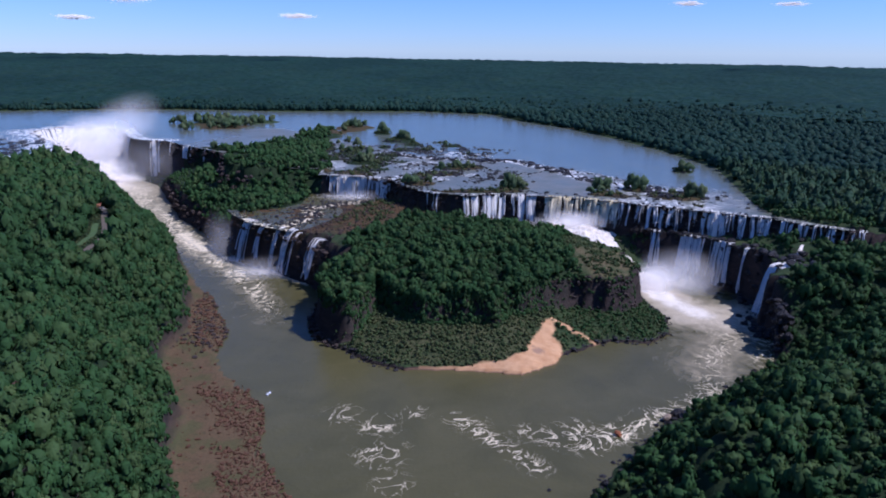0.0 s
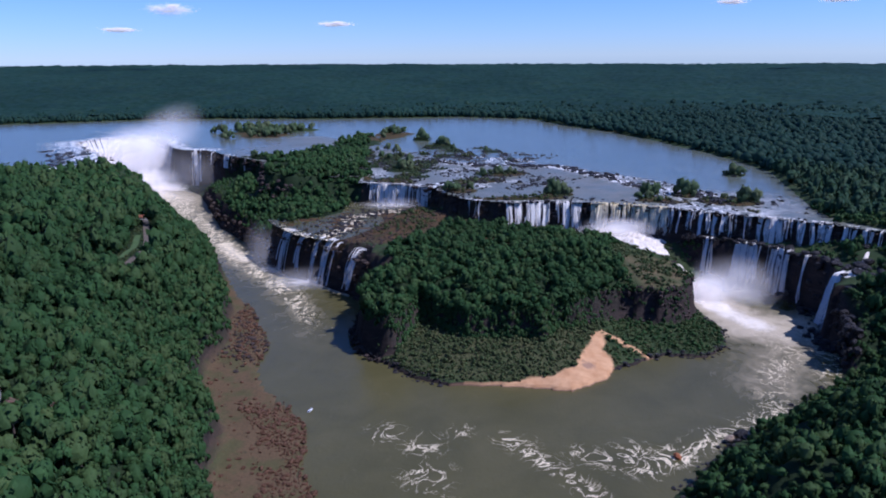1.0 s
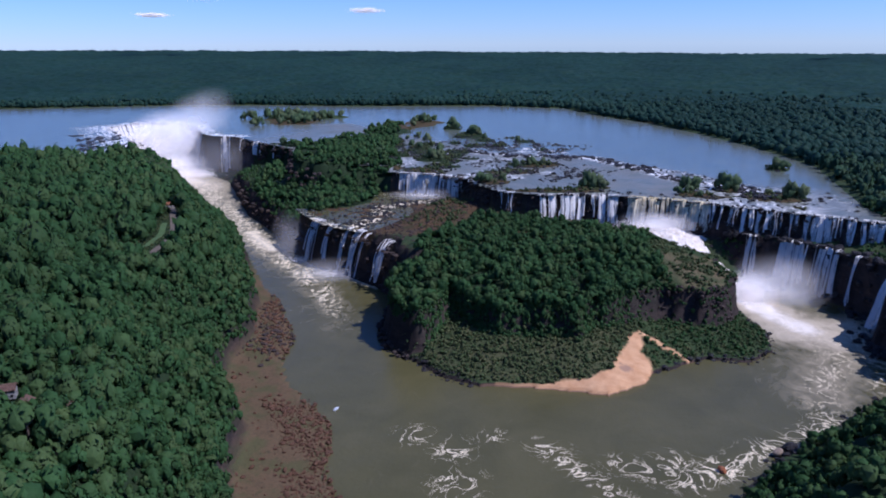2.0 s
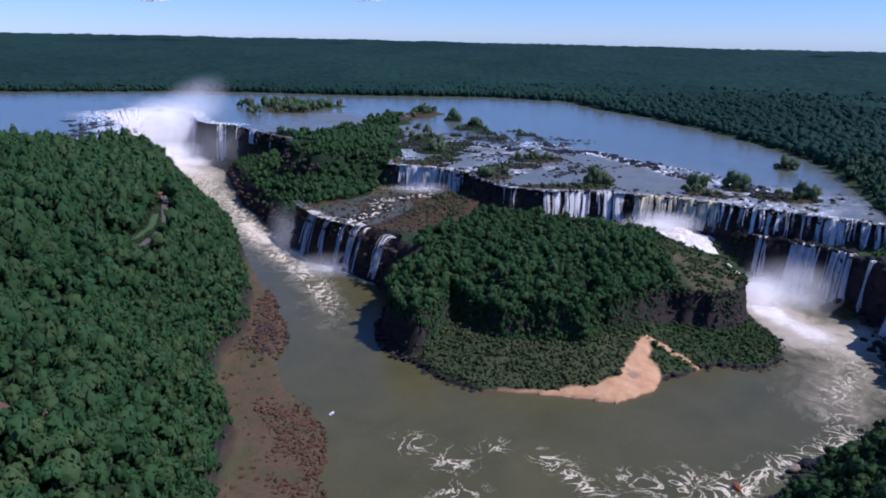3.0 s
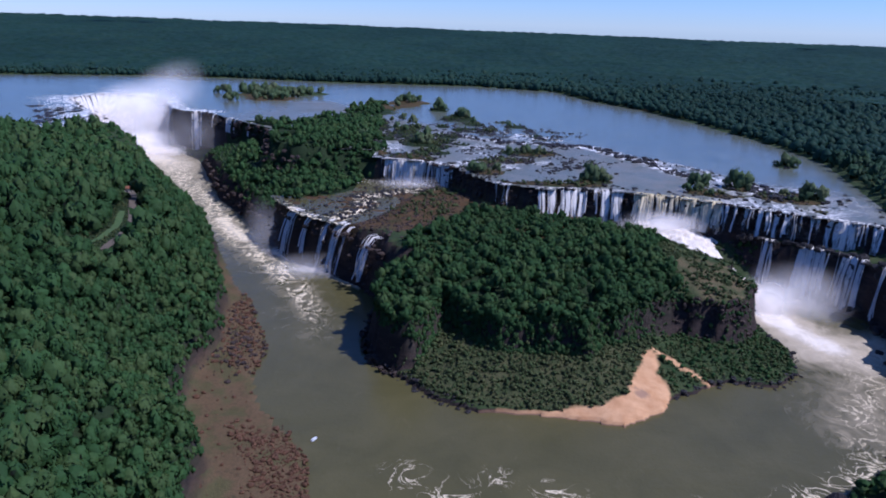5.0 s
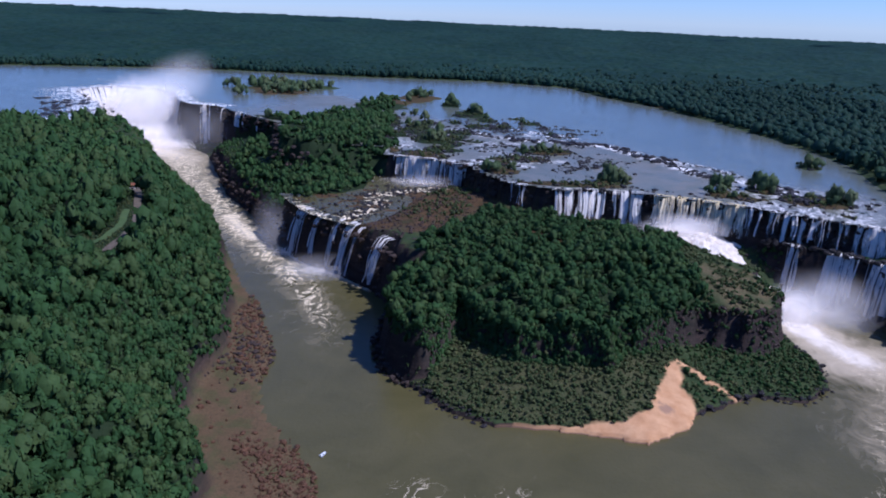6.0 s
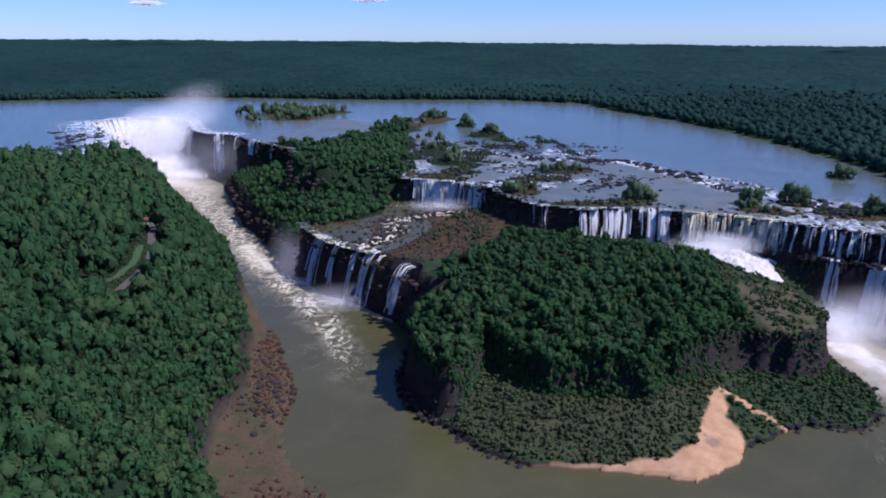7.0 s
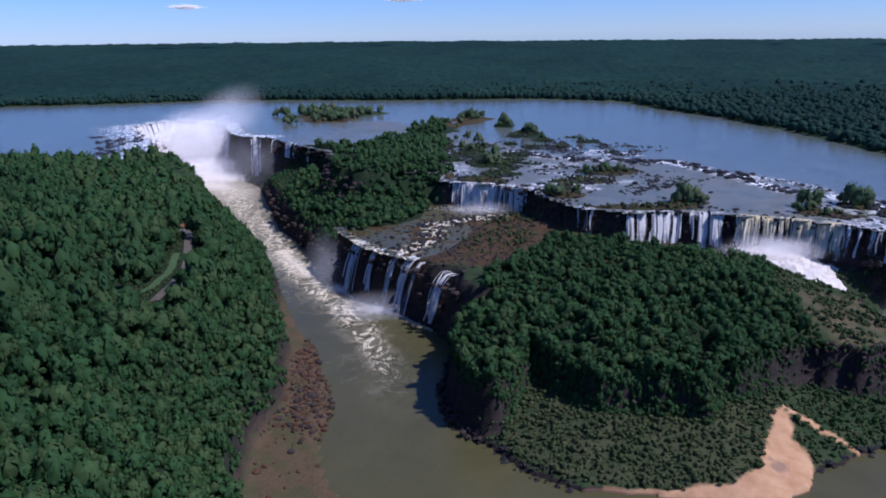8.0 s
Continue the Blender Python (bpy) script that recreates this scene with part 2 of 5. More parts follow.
t.links.new(veil.outputs[0], t.nodes["Material Output"].inputs["Surface"])

spray_mat, t, p = nodes_of("water_spray")
t.nodes.remove(p)
one, two, both = t.nodes.new("ShaderNodeBsdfDiffuse"), t.nodes.new("ShaderNodeBsdfTranslucent"), t.nodes.new("ShaderNodeMixShader")
one.inputs["Color"].default_value = two.inputs["Color"].default_value = (0.99, 0.91, 0.81, 1)
both.inputs[0].default_value = 0.3
t.links.new(one.outputs[0], both.inputs[1])
t.links.new(two.outputs[0], both.inputs[2])
t.links.new(both.outputs[0], t.nodes["Material Output"].inputs["Surface"])

# ---------------------------------------------------------------- mesh helpers
def mesh_of(name, verts, faces, mats, smooth=False, attrs=None, puff=None):
    """A mesh from arrays: verts (n, 3), and faces (m, 3 or 4)."""
    verts, faces = np.asarray(verts, np.float32), np.asarray(faces, np.int32)
    me = bpy.data.meshes.new(name)
    me.vertices.add(len(verts))
    me.vertices.foreach_set("co", verts.ravel())
    k = faces.shape[1]
    me.loops.add(faces.size)
    me.loops.foreach_set("vertex_index", faces.ravel())
    me.polygons.add(len(faces))
    me.polygons.foreach_set("loop_start", np.arange(0, faces.size, k, dtype=np.int32))
    me.polygons.foreach_set("use_smooth", np.full(len(faces), smooth))
    for m in mats:
        me.materials.append(m)
    for key, values in (attrs or {}).items():
        a = me.attributes.new(key, "FLOAT", "POINT")
        a.data.foreach_set("value", np.asarray(values, np.float32))
    if puff is not None:
        me.attributes.new("puff", "FLOAT_VECTOR", "POINT").data.foreach_set("vector", np.asarray(puff, np.float32).ravel())
    me.update(calc_edges=True)
    me.validate()
    return me


def part(name, me, parent, label=""):
    ob = new(name, me)
    ob.parent = parent
    return tagged(ob, label)


def sstep(v, lo, hi):
    k = np.clip((v - lo) / (hi - lo), 0, 1)
    return k * k * (3 - 2 * k)


LAT = np.random.RandomState(7).rand(256, 256)


def vnoise(x, y):
    """Smooth value noise on a lattice of unit cells, 0 to 1."""
    xi, yi = np.floor(x).astype(int), np.floor(y).astype(int)
    fx, fy = x - xi, y - yi
    fx, fy = fx * fx * (3 - 2 * fx), fy * fy * (3 - 2 * fy)
    a, b = LAT[xi % 256, yi % 256], LAT[(xi + 1) % 256, yi % 256]
    c, d = LAT[xi % 256, (yi + 1) % 256], LAT[(xi + 1) % 256, (yi + 1) % 256]
    return (a * (1 - fx) + b * fx) * (1 - fy) + (c * (1 - fx) + d * fx) * fy


def fbm(x, y, size, octaves=4):
    total, amp, norm = 0, 1.0, 0
    for o in range(octaves):
        total = total + amp * vnoise(x / size * 2**o + 17.3 * o, y / size * 2**o + 9.1 * o)
        norm, amp = norm + amp, amp * 0.5
    return total / norm


def line_dist(x, y, pts, closed=False):
    """Distance to a polyline, and the nearest segment's number."""
    pts = list(pts) + ([pts[0]] if closed else [])
    best, which = np.full(np.shape(x), 1e9), np.zeros(np.shape(x), int)
    for i, ((ax, ay), (bx, by)) in enumerate(zip(pts[:-1], pts[1:])):
        dx, dy = bx - ax, by - ay
        k = np.clip(((x - ax) * dx + (y - ay) * dy) / (dx * dx + dy * dy + 1e-9), 0, 1)
        d = np.hypot(x - ax - k * dx, y - ay - k * dy)
        near = d < best
        best, which = np.where(near, d, best), np.where(near, i, which)
    return best, which


def inside(x, y, pts):
    res = np.zeros(np.shape(x), bool)
    for (ax, ay), (bx, by) in zip(pts, list(pts[1:]) + [pts[0]]):
        cross = (ay > y) != (by > y)
        res ^= cross & (x < (bx - ax) * (y - ay) / (by - ay + 1e-12) + ax)
    return res


# ---------------------------------------------------------------- plan, in metres
LEFT_SHORE = [(-60, -300), (-50, 100), (-55, 250), (-71, 332), (-97, 378), (-106, 430), (-123, 459), (-147, 484), (-164, 525), (-166, 571), (-190, 618),
              (-202, 652), (-232, 697), (-268, 775), (-305, 848), (-385, 970), (-455, 1070), (-540, 1180), (-610, 1230)]
THROAT = [(-655, 1290), (-705, 1345), (-760, 1440), (-745, 1508), (-685, 1508), (-628, 1462), (-555, 1330), (-520, 1300)]
GORGE = [(-471, 1249), (-420, 1147), (-346, 990), (-295, 917), (-257, 855)]
SHELF_FOOT = [(-223, 798), (-194, 758), (-151, 728), (-116, 693)]
ISLAND = [(-97, 662), (-101, 609), (-100, 585), (-90, 552), (-60, 522), (-43, 503), (-15, 491), (33, 489), (73, 482), (101, 504), (112, 521), (154, 545),
          (184, 541), (208, 560), (218, 596), (212, 633)]
CASCADE = [(208, 690), (215, 726)]
TIERS = [(238, 735), (262, 720), (290, 698), (306, 674), (313, 655), (318, 630), (311, 607)]
RIGHT_SHORE = [(290, 580), (288, 545), (271, 504), (215, 457), (162, 417), (109, 358), (86, 325), (100, 260), (150, 150), (200, 0), (230, -300)]
RIVER = LEFT_SHORE + THROAT + GORGE + SHELF_FOOT + ISLAND + CASCADE + TIERS + RIGHT_SHORE
KINDS = ["left"] * len(LEFT_SHORE) + ["throat"] * (len(THROAT)) + ["gorge"] * len(GORGE) + ["shelf"] * len(SHELF_FOOT) + ["island"] * len(ISLAND) + \
        ["cascade"] * len(CASCADE) + ["tiers"] * len(TIERS) + ["right"] * len(RIGHT_SHORE)
MID_LIP = [(-160, 948), (-121, 936), (-83, 928), (-40, 900), (-22, 856), (4, 822), (43, 803), (89, 809), (128, 803), (146, 796), (177, 788), (205, 773),
           (237, 753), (268, 736), (303, 717), (344, 691), (376, 657), (407, 635), (480, 590), (560, 470), (640, 200)]
UPPER = [(-1300, 1120), (-800, 1105), (-620, 1068), (-582, 1092), (-597, 1165), (-655, 1272), (-705, 1325), (-778, 1436), (-760, 1522), (-676, 1526), (-610, 1474),
         (-540, 1335), (-505, 1306), (-466, 1300), (-389, 1212), (-318, 1144), (-300, 1080), (-285, 1000), (-230, 945)] + MID_LIP + [(6000, 200), (6000, 6000), (-6000, 6000), (-6000, 1300)]
FAR_BANK = [(358, 700), (362, 761), (384, 863), (415, 1000), (412, 1090), (395, 1210), (362, 1370), (308, 1550), (236, 1690), (176, 1890), (-21, 1975), (-390, 1950),
            (-600, 1985), (-860, 1985), (-1085, 1905), (-1350, 1845), (-2400, 1500), (-6000, 1400)]
POOL = [(-149, 975), (-152, 875), (-172, 849), (-200, 838), (-235, 835), (-236, 806), (-190, 752), (-150, 724), (-118, 760), (-104, 800), (-99, 831), (-79, 880), (-45, 905), (-60, 960)]
SAND = [(-17, 483), (26, 482), (52, 478), (72, 474), (96, 494), (108, 512), (110, 525), (105, 540), (110, 558), (106, 568), (101, 563), (95, 550), (88, 538), (83, 524), (77, 510), (60, 496.5), (27, 492.5), (-17, 491.5)]
SPIT = [(106, 568), (116, 556), (124, 548), (136, 537), (150, 528), (152, 532), (138, 542), (127, 553), (119, 562), (108, 573)]
UP = 72.0


def rise(x, y):
    """The far country climbs gently to the skyline."""
    r = np.hypot(x + 20, y - 80)
    k = np.clip((r - 2180) / 2420, 0, 1)
    top = (98 - 0.0088 * x) * k**1.25 + 10 * k * (fbm(x, y, 900, 3) - 0.5) + 5 * (fbm(x, y, 2600, 2) - 0.5) * k
    return np.where(r > 4650, top - (r - 4650) * 1.2, top)


def far_land(x, y):
    """Where the forest beyond the upper river stands: metres inside its bank, negative outside."""
    poly = FAR_BANK + [(-6000, 6000), (6000, 6000), (6000, 150), (560, 470), (480, 590), (407, 640)]
    d, _ = line_dist(x, y, FAR_BANK + [])
    return np.where(inside(x, y, poly), d, -d)


def height(x, y):
    """Ground height at arrays of places."""
    d, seg = line_dist(x, y, RIVER, True)
    wet = inside(x, y, RIVER)
    kind = np.array(KINDS)[seg]
    rough = fbm(x, y, 14, 3) - 0.5
    big = fbm(x, y, 70, 3) - 0.5
    h = np.zeros(np.shape(x))
    d0 = d
    d = np.where((kind == "left") | wet, d, np.maximum(d + ((fbm(x, y, 17, 3) - 0.5) * 15 + (fbm(x, y, 5, 2) - 0.5) * 4) * sstep(d, 1, 10), 0.2))
    # left bank: a stony beach, then a steep wooded wall up to the plateau
    beach = np.interp(y, [200, 330, 440, 520, 600, 690, 800], [50, 52, 48, 36, 24, 12, 4])
    z = np.minimum(d, beach) * 0.09 + 0.3 + rough * 2.0 + sstep(d, beach, beach + 9) * 22 + sstep(d, beach + 3, beach + 62) * 46
    z = z + sstep(d, beach + 50, beach + 190) * 14 + big * 10 * sstep(d, beach, beach + 60)
    z = np.where(y > 900, z + (UP - 2 - z) * sstep(y, 960, 1080) * sstep(d, 6, 40), z)
    h = np.where(kind == "left", z, h)
    # gorge wall and throat
    z = (sstep(d, 0, 14) * 30 + sstep(d, 10, 60) * 14) * (1 - 0.75 * sstep(y, 1170, 1240)) + rough * 4
    h = np.where((kind == "gorge") | (kind == "throat"), z, h)
    # shelf with the side falls
    z = np.clip(d / 14, 0, 1) ** 0.75 * 43.5 + sstep(d, 12, 80) * 4 + rough * 3.0
    h = np.where(kind == "shelf", z, h)
    pool = inside(x, y, POOL)
    dp, _ = line_dist(x, y, POOL, True)
    lumps = 46.5 + 4.5 * fbm(x, y, 34, 4) + 2.5 * (fbm(x, y, 8, 2) - 0.5)
    z = np.where(d > 15, np.where(pool, 45.7 + (fbm(x, y, 10, 3) - 0.5) * 4.2, 45.6 + (lumps - 45.6) * sstep(dp, 0, 12)), z)
    h = np.where((kind == "shelf") | ((kind == "gorge") & pool), z, h)
    # island: beach and green apron in front, cliff, domed top
    front = sstep(x, -66, -40) * (1 - sstep(x, 150, 215)) * (1 - sstep(y, 590, 640)) * 52 + sstep(x, 170, 205) * (1 - sstep(y, 590, 650)) * 30 + 3
    front = front + 13 * np.exp(-((x - 132) / 13) ** 2) * (1 - sstep(y, 620, 680))
    dome = np.exp(-((x - 25) / 120) ** 2 - ((y - 690) / 95) ** 2) * 9 - sstep(x, 140, 200) * 5
    ease = 0.25 - 0.14 * sstep(x, 95, 140)
    z = np.minimum(d, front) * ease + sstep(d, front, front + 8) * (34 - front * ease) + sstep(d, front + 4, front + 40) * 4 + 2 + dome * sstep(d, front, front + 45)
    z = z + rough * 3.0 * sstep(d, 1, 8) + big * 4 * sstep(d, 10, 60)
    h = np.where(kind == "island", z, h)
    # cascade run and second tier
    run = np.interp(y, [690, 700, 712, 735, 752, 775, 800], [-3, -2, 2, 20, 33, 40, 42.5])
    ledge = sstep(d, 0, 5) * 47 + rough * 3
    h = np.where(kind == "cascade", np.minimum(ledge, 44), h)
    h = np.where(kind == "tiers", np.where(x > 305, ledge + sstep(d, 8, 60) * 10 + rough * 7, ledge), h)
    # right bank
    z = np.minimum(d, 4) * 0.6 + sstep(d, 3, 75) * 42 + sstep(d, 60, 240) * 26 + rough * 4 + big * 8 * sstep(d, 10, 60)
    crag = sstep(y, 480, 560) * (sstep(d, 3, 12) * 44 + sstep(d, 10, 60) * 16 + rough * 7)
    h = np.where(kind == "right", np.maximum(z * (1 - sstep(y, 500, 570)), crag), h)
    h = np.where(wet, -3.0 - np.minimum(d, 6) * 0.4, h)
    dc, _ = line_dist(x, y, [(160, 797), (182, 775), (198, 752), (212, 735), (224, 712), (230, 690)])
    h = np.where((dc < 27) & (y > 690), h + (run - 1.5 + rough * 2 - h) * (1 - sstep(dc, 20, 27)), h)
    h = np.where((kind == "island") | (kind == "cascade"), np.where((dc >= 20) & (dc < 75) & (y > 680) & ~wet, np.minimum(h, 36.5 + np.maximum(dc - 27, 0) * 0.12 + rough * 2), h), h)
    # upper level
    du, _ = line_dist(x, y, UPPER, True)
    up = inside(x, y, UPPER)
    soft = np.where((x < -140) & (y < 1130) & (x > -420), np.where((x > -205) | (y < 960), 55.0, 6.0 + 34 * sstep(fbm(x, y, 34, 2), 0.42, 0.62)), 4.0)
    bed = UP - 1.0 + (fbm(x, y, 30, 3) - 0.5) * 1.5
    lip = np.where(up, sstep(du, 0, soft), 0)
    h = np.where(wet, h, np.where(up, h + (np.maximum(bed, h * 0) - h) * lip, h))
    fl = far_land(x, y)
    dry = sstep(fl, -6, 10) * (up | (fl > 0))
    h = np.where((fl > -8) & (x > 330), np.where(y > 640, h + (UP + 2.5 - h) * dry, h), h)
    h = np.where((fl > -8) & (x <= 330), h + (UP + 2.5 - h) * dry, h)
    h = h + rise(x, y)
    return h


def river_islets(x, y):
    """Low wooded ground among the arms of the upper river: metres above its bed."""
    z = np.zeros(np.shape(x))
    for cx, cy, rx, ry, top in ISLETS:
        k = np.hypot((x - cx) / rx, (y - cy) / ry) + (fbm(x, y, 22, 3) - 0.5) * 0.9
        z = np.maximum(z, top * (1 - sstep(k, 0.55, 1.1)))
    low = (fbm(x, y, 34, 3) - 0.53) * 14 * sstep(x, -230, -150) * (1 - sstep(x, 20, 120)) * (1 - sstep(y, 1180, 1420)) * sstep(y, 880, 930)
    low = np.maximum(low, (fbm(x + 300, y, 26, 3) - 0.56) * 12 * sstep(x, 170, 230) * (1 - sstep(x, 330, 370)) * (1 - sstep(y, 830, 920)))
    return np.maximum(z, np.clip(low, 0, 1.7))


ISLETS = [(-235, 1075, 95, 120, 7), (-215, 1230, 55, 130, 6), (-205, 1400, 45, 90, 5), (-150, 1540, 40, 45, 4), (-85, 1430, 20, 26, 4), (-45, 1320, 26, 34, 4),
          (-90, 1045, 26, 24, 3), (-190, 960, 60, 30, 6), (47, 1000, 40, 18, 2.5), (105, 846, 24, 12, 3), (60, 826, 70, 10, 2), (205, 812, 24, 12, 2.5),
          (252, 838, 22, 18, 3), (359, 980, 18, 22, 3), (304, 792, 18, 20, 3), (-380, 1650, 60, 30, 4), (-490, 1690, 55, 34, 3.5), (-20, 880, 42, 22, 2.5),
          (20, 945, 50, 14, 1.8), (-120, 1180, 24, 60, 2), (-60, 1120, 20, 24, 1.8), (-330, 1190, 50, 30, 3), (-450, 1625, 75, 60, 3), (-425, 1540, 60, 60, 2.2), (-150, 1480, 26, 30, 2), (-20, 1260, 22, 26, 2), (40, 1240, 24, 20, 1.8), (285, 800, 40, 26, 1.6), (228, 800, 26, 14, 1.6)]


def ground_height(x, y):
    h = height(x, y)
    return np.where(inside(x, y, UPPER), h + river_islets(x, y) * sstep(h, UP - 4, UP - 1.5), h)


# ---------------------------------------------------------------- ground
def axis(lo, hi, step, mid_lo, mid_hi, mid_step, far_lo, far_hi, n=20):
    core = np.concatenate([np.arange(mid_lo, lo, mid_step), np.arange(lo, hi, step), np.arange(hi, mid_hi, mid_step)])
    k = (np.arange(1, n + 1) / n) ** 2.0
    return np.concatenate([(core[0] - k * (core[0] - far_lo))[::-1], core, core[-1] + k * (far_hi - core[-1])])


def grid_faces(nx, ny):
    i = np.arange(nx * ny).reshape(ny, nx)
    return np.stack([i[:-1, :-1], i[:-1, 1:], i[1:, 1:], i[1:, :-1]], -1).reshape(-1, 4)


gx, gy = axis(-770, 500, 4.4, -1500, 950, 16, -5000, 5000), axis(205, 1540, 4.8, 150, 2260, 16, -4000, 5000)
gx = np.unique(np.concatenate([gx, np.arange(-25, 160, 4.4) + 0.3]))      # closer lines round the sandy beach
gy = np.unique(np.concatenate([gy, np.arange(470, 585, 2.4) + 0.2]))
gx, gy = gx[np.r_[True, np.diff(gx) > 0.7]], gy[np.r_[True, np.diff(gy) > 0.7]]
GX, GY = np.meshgrid(gx, gy)
GZ = ground_height(GX, GY)
jitter = (fbm(GX * 1.0, GY * 1.0, 9, 2) - 0.5) * 3.0 * ((GX > -770) & (GX < 500) & (GY > 205) & (GY < 1540))
d_river, seg_river = line_dist(GX, GY, RIVER, True)
kind_river = np.array(KINDS)[seg_river]
beach_w = np.interp(GY, [200, 330, 440, 520, 600, 690, 800], [50, 52, 48, 36, 24, 12, 4])
a_red = np.where(kind_river == "left", (1 - sstep(d_river, beach_w - 2, beach_w + 5)) * (1 - sstep(GY, 700, 800)), 0)
sand_in = inside(GX, GY, SAND)
d_sand, _ = line_dist(GX, GY, SAND, True)
a_sand = np.where(sand_in, sstep(d_sand, -1, 1.4), 0)
a_sand = np.maximum(a_sand, np.where(inside(GX, GY, SPIT), sstep(fbm(GX, GY, 9, 2), 0.3, 0.5), 0))
up_in = inside(GX, GY, UPPER)
a_shelf = np.where(~up_in & (GY > 690 - 0.25 * GX) & (GX > -240) & (GX < 150) & (GZ > 36), sstep(fbm(GX, GY, 60, 3), 0.25, 0.45), 0) * (1 - sstep(GX, 60, 140))
a_shelf = np.maximum(a_shelf, np.where(up_in & (GZ > UP) & (GX < 320) & (GY < 1600), 0.8, 0))
flat = 1 - sstep(np.hypot(*np.gradient(GZ, gy, gx)), 0.45, 0.9)
a_grass = np.where((kind_river == "island") & (GX > 128) & (GZ > 30), sstep(GX, 128, 160), 0) * flat
a_grass = np.maximum(a_grass, np.where((kind_river == "island") & (GX > -60) & (GX < 104) & (GZ < 22), 0.4 * sstep(d_river, 3, 8), 0) * flat)
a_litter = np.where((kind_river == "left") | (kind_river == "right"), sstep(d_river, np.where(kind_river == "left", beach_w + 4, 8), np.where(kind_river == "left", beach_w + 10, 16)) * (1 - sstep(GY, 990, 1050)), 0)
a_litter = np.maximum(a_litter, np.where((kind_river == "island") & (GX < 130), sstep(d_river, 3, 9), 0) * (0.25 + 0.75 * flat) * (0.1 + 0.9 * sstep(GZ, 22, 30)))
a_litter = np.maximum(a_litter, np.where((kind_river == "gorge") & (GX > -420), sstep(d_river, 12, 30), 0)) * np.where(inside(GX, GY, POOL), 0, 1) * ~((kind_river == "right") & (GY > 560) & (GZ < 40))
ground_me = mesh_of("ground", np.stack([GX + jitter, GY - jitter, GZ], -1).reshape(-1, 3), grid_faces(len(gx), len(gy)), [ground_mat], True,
                    {"red": a_red.ravel(), "sand": a_sand.ravel(), "shelf": a_shelf.ravel(), "grass": a_grass.ravel(), "litter": a_litter.ravel(), "dark_sand": 1.15 * np.exp(-((GX - 88) / 8) ** 2 - ((GY - 513) / 8) ** 2).ravel()})
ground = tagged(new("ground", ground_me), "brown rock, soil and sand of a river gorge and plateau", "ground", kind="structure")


# ---------------------------------------------------------------- water
def sheet(name, x0, x1, y0, y1, step, z, keep, foam, mat, swell, churn=None, shoal=None):
    xs, ys = np.arange(x0, x1, step), np.arange(y0, y1, step)
    X, Y = np.meshgrid(xs, ys)
    F = foam(X, Y)
    C, S = (churn(X, Y) if churn else 0 * X), (shoal(X, Y) if shoal else 0 * X)
    Z = z + (fbm(X, Y, 7, 3) - 0.5) * swell * (0.25 + 1.8 * np.maximum(F, C))
    faces = grid_faces(len(xs), len(ys))
    k = keep(X, Y).ravel()
    faces = faces[k[faces].any(1)]
    used = np.unique(faces)
    remap = np.zeros(X.size, int)
    remap[used] = np.arange(len(used))
    v = np.stack([X, Y, Z], -1).reshape(-1, 3)[used]
    return new(name, mesh_of(name, v, remap[faces], [mat], True, {"foam": F.ravel()[used], "churn": C.ravel()[used], "shoal": S.ravel()[used]}))


def blob(x, y, cx, cy, r):
    return np.exp(-(((x - cx) ** 2 + (y - cy) ** 2) / r**2))


def near_line(x, y, pts, width):
    return np.exp(-(line_dist(x, y, pts)[0] / width) ** 2)


GORGE_RUN = [(-660, 1400), (-600, 1310), (-494, 1197), (-413, 1060), (-345, 950), (-302, 880), (-268, 822), (-204, 735), (-172, 685), (-147, 630), (-135, 585)]


def river_foam(x, y):
    """Thin white filaments of foam."""
    f = np.interp(y, [570, 640, 720, 850, 1150, 1300], [0.1, 0.52, 0.72, 0.70, 0.64, 1.0]) * near_line(x, y, GORGE_RUN, np.interp(y, [600, 800, 1000], [13, 17, 30]))
    f = np.maximum(f, 1.0 * near_line(x, y, [(-312, 900), (-285, 856), (-262, 826)], 11))
    f = np.maximum(f, 0.95 * near_line(x, y, [(-218, 790), (-190, 760), (-150, 730), (-118, 702)], 8))
    f = np.maximum(f, 1.3 * blob(x, y, -640, 1380, 120))
    f = np.maximum(f, 0.30 * near_line(x, y, [(250, 610), (262, 580), (246, 545)], 30))
    f = np.maximum(f, 0.41 * near_line(x, y, [(262, 560), (232, 520), (216, 496), (203, 453)], 17))
    f = np.maximum(f, 0.50 * near_line(x, y, [(290, 600), (282, 545), (262, 500)], 14))
    for cx, cy, r, k in ((-55, 424, 15, 0.50), (-30, 410, 16, 0.52), (-6, 426, 11, 0.46), (-25, 376, 18, 0.52), (-18, 345, 14, 0.46), (30, 410, 14, 0.42), (97, 402, 16, 0.50), (120, 398, 13, 0.74), (142, 415, 12, 0.6)):
        f = np.maximum(f, k * blob(x, y, cx, cy, r))
    f = np.maximum(f, 0.54 * near_line(x, y, [(20, 418), (36, 398), (55, 374), (66, 360)], 9))
    f = np.maximum(f, 0.50 * near_line(x, y, [(66, 400), (99, 382), (150, 420), (200, 450)], 12))
    return np.maximum(f, 0.05)


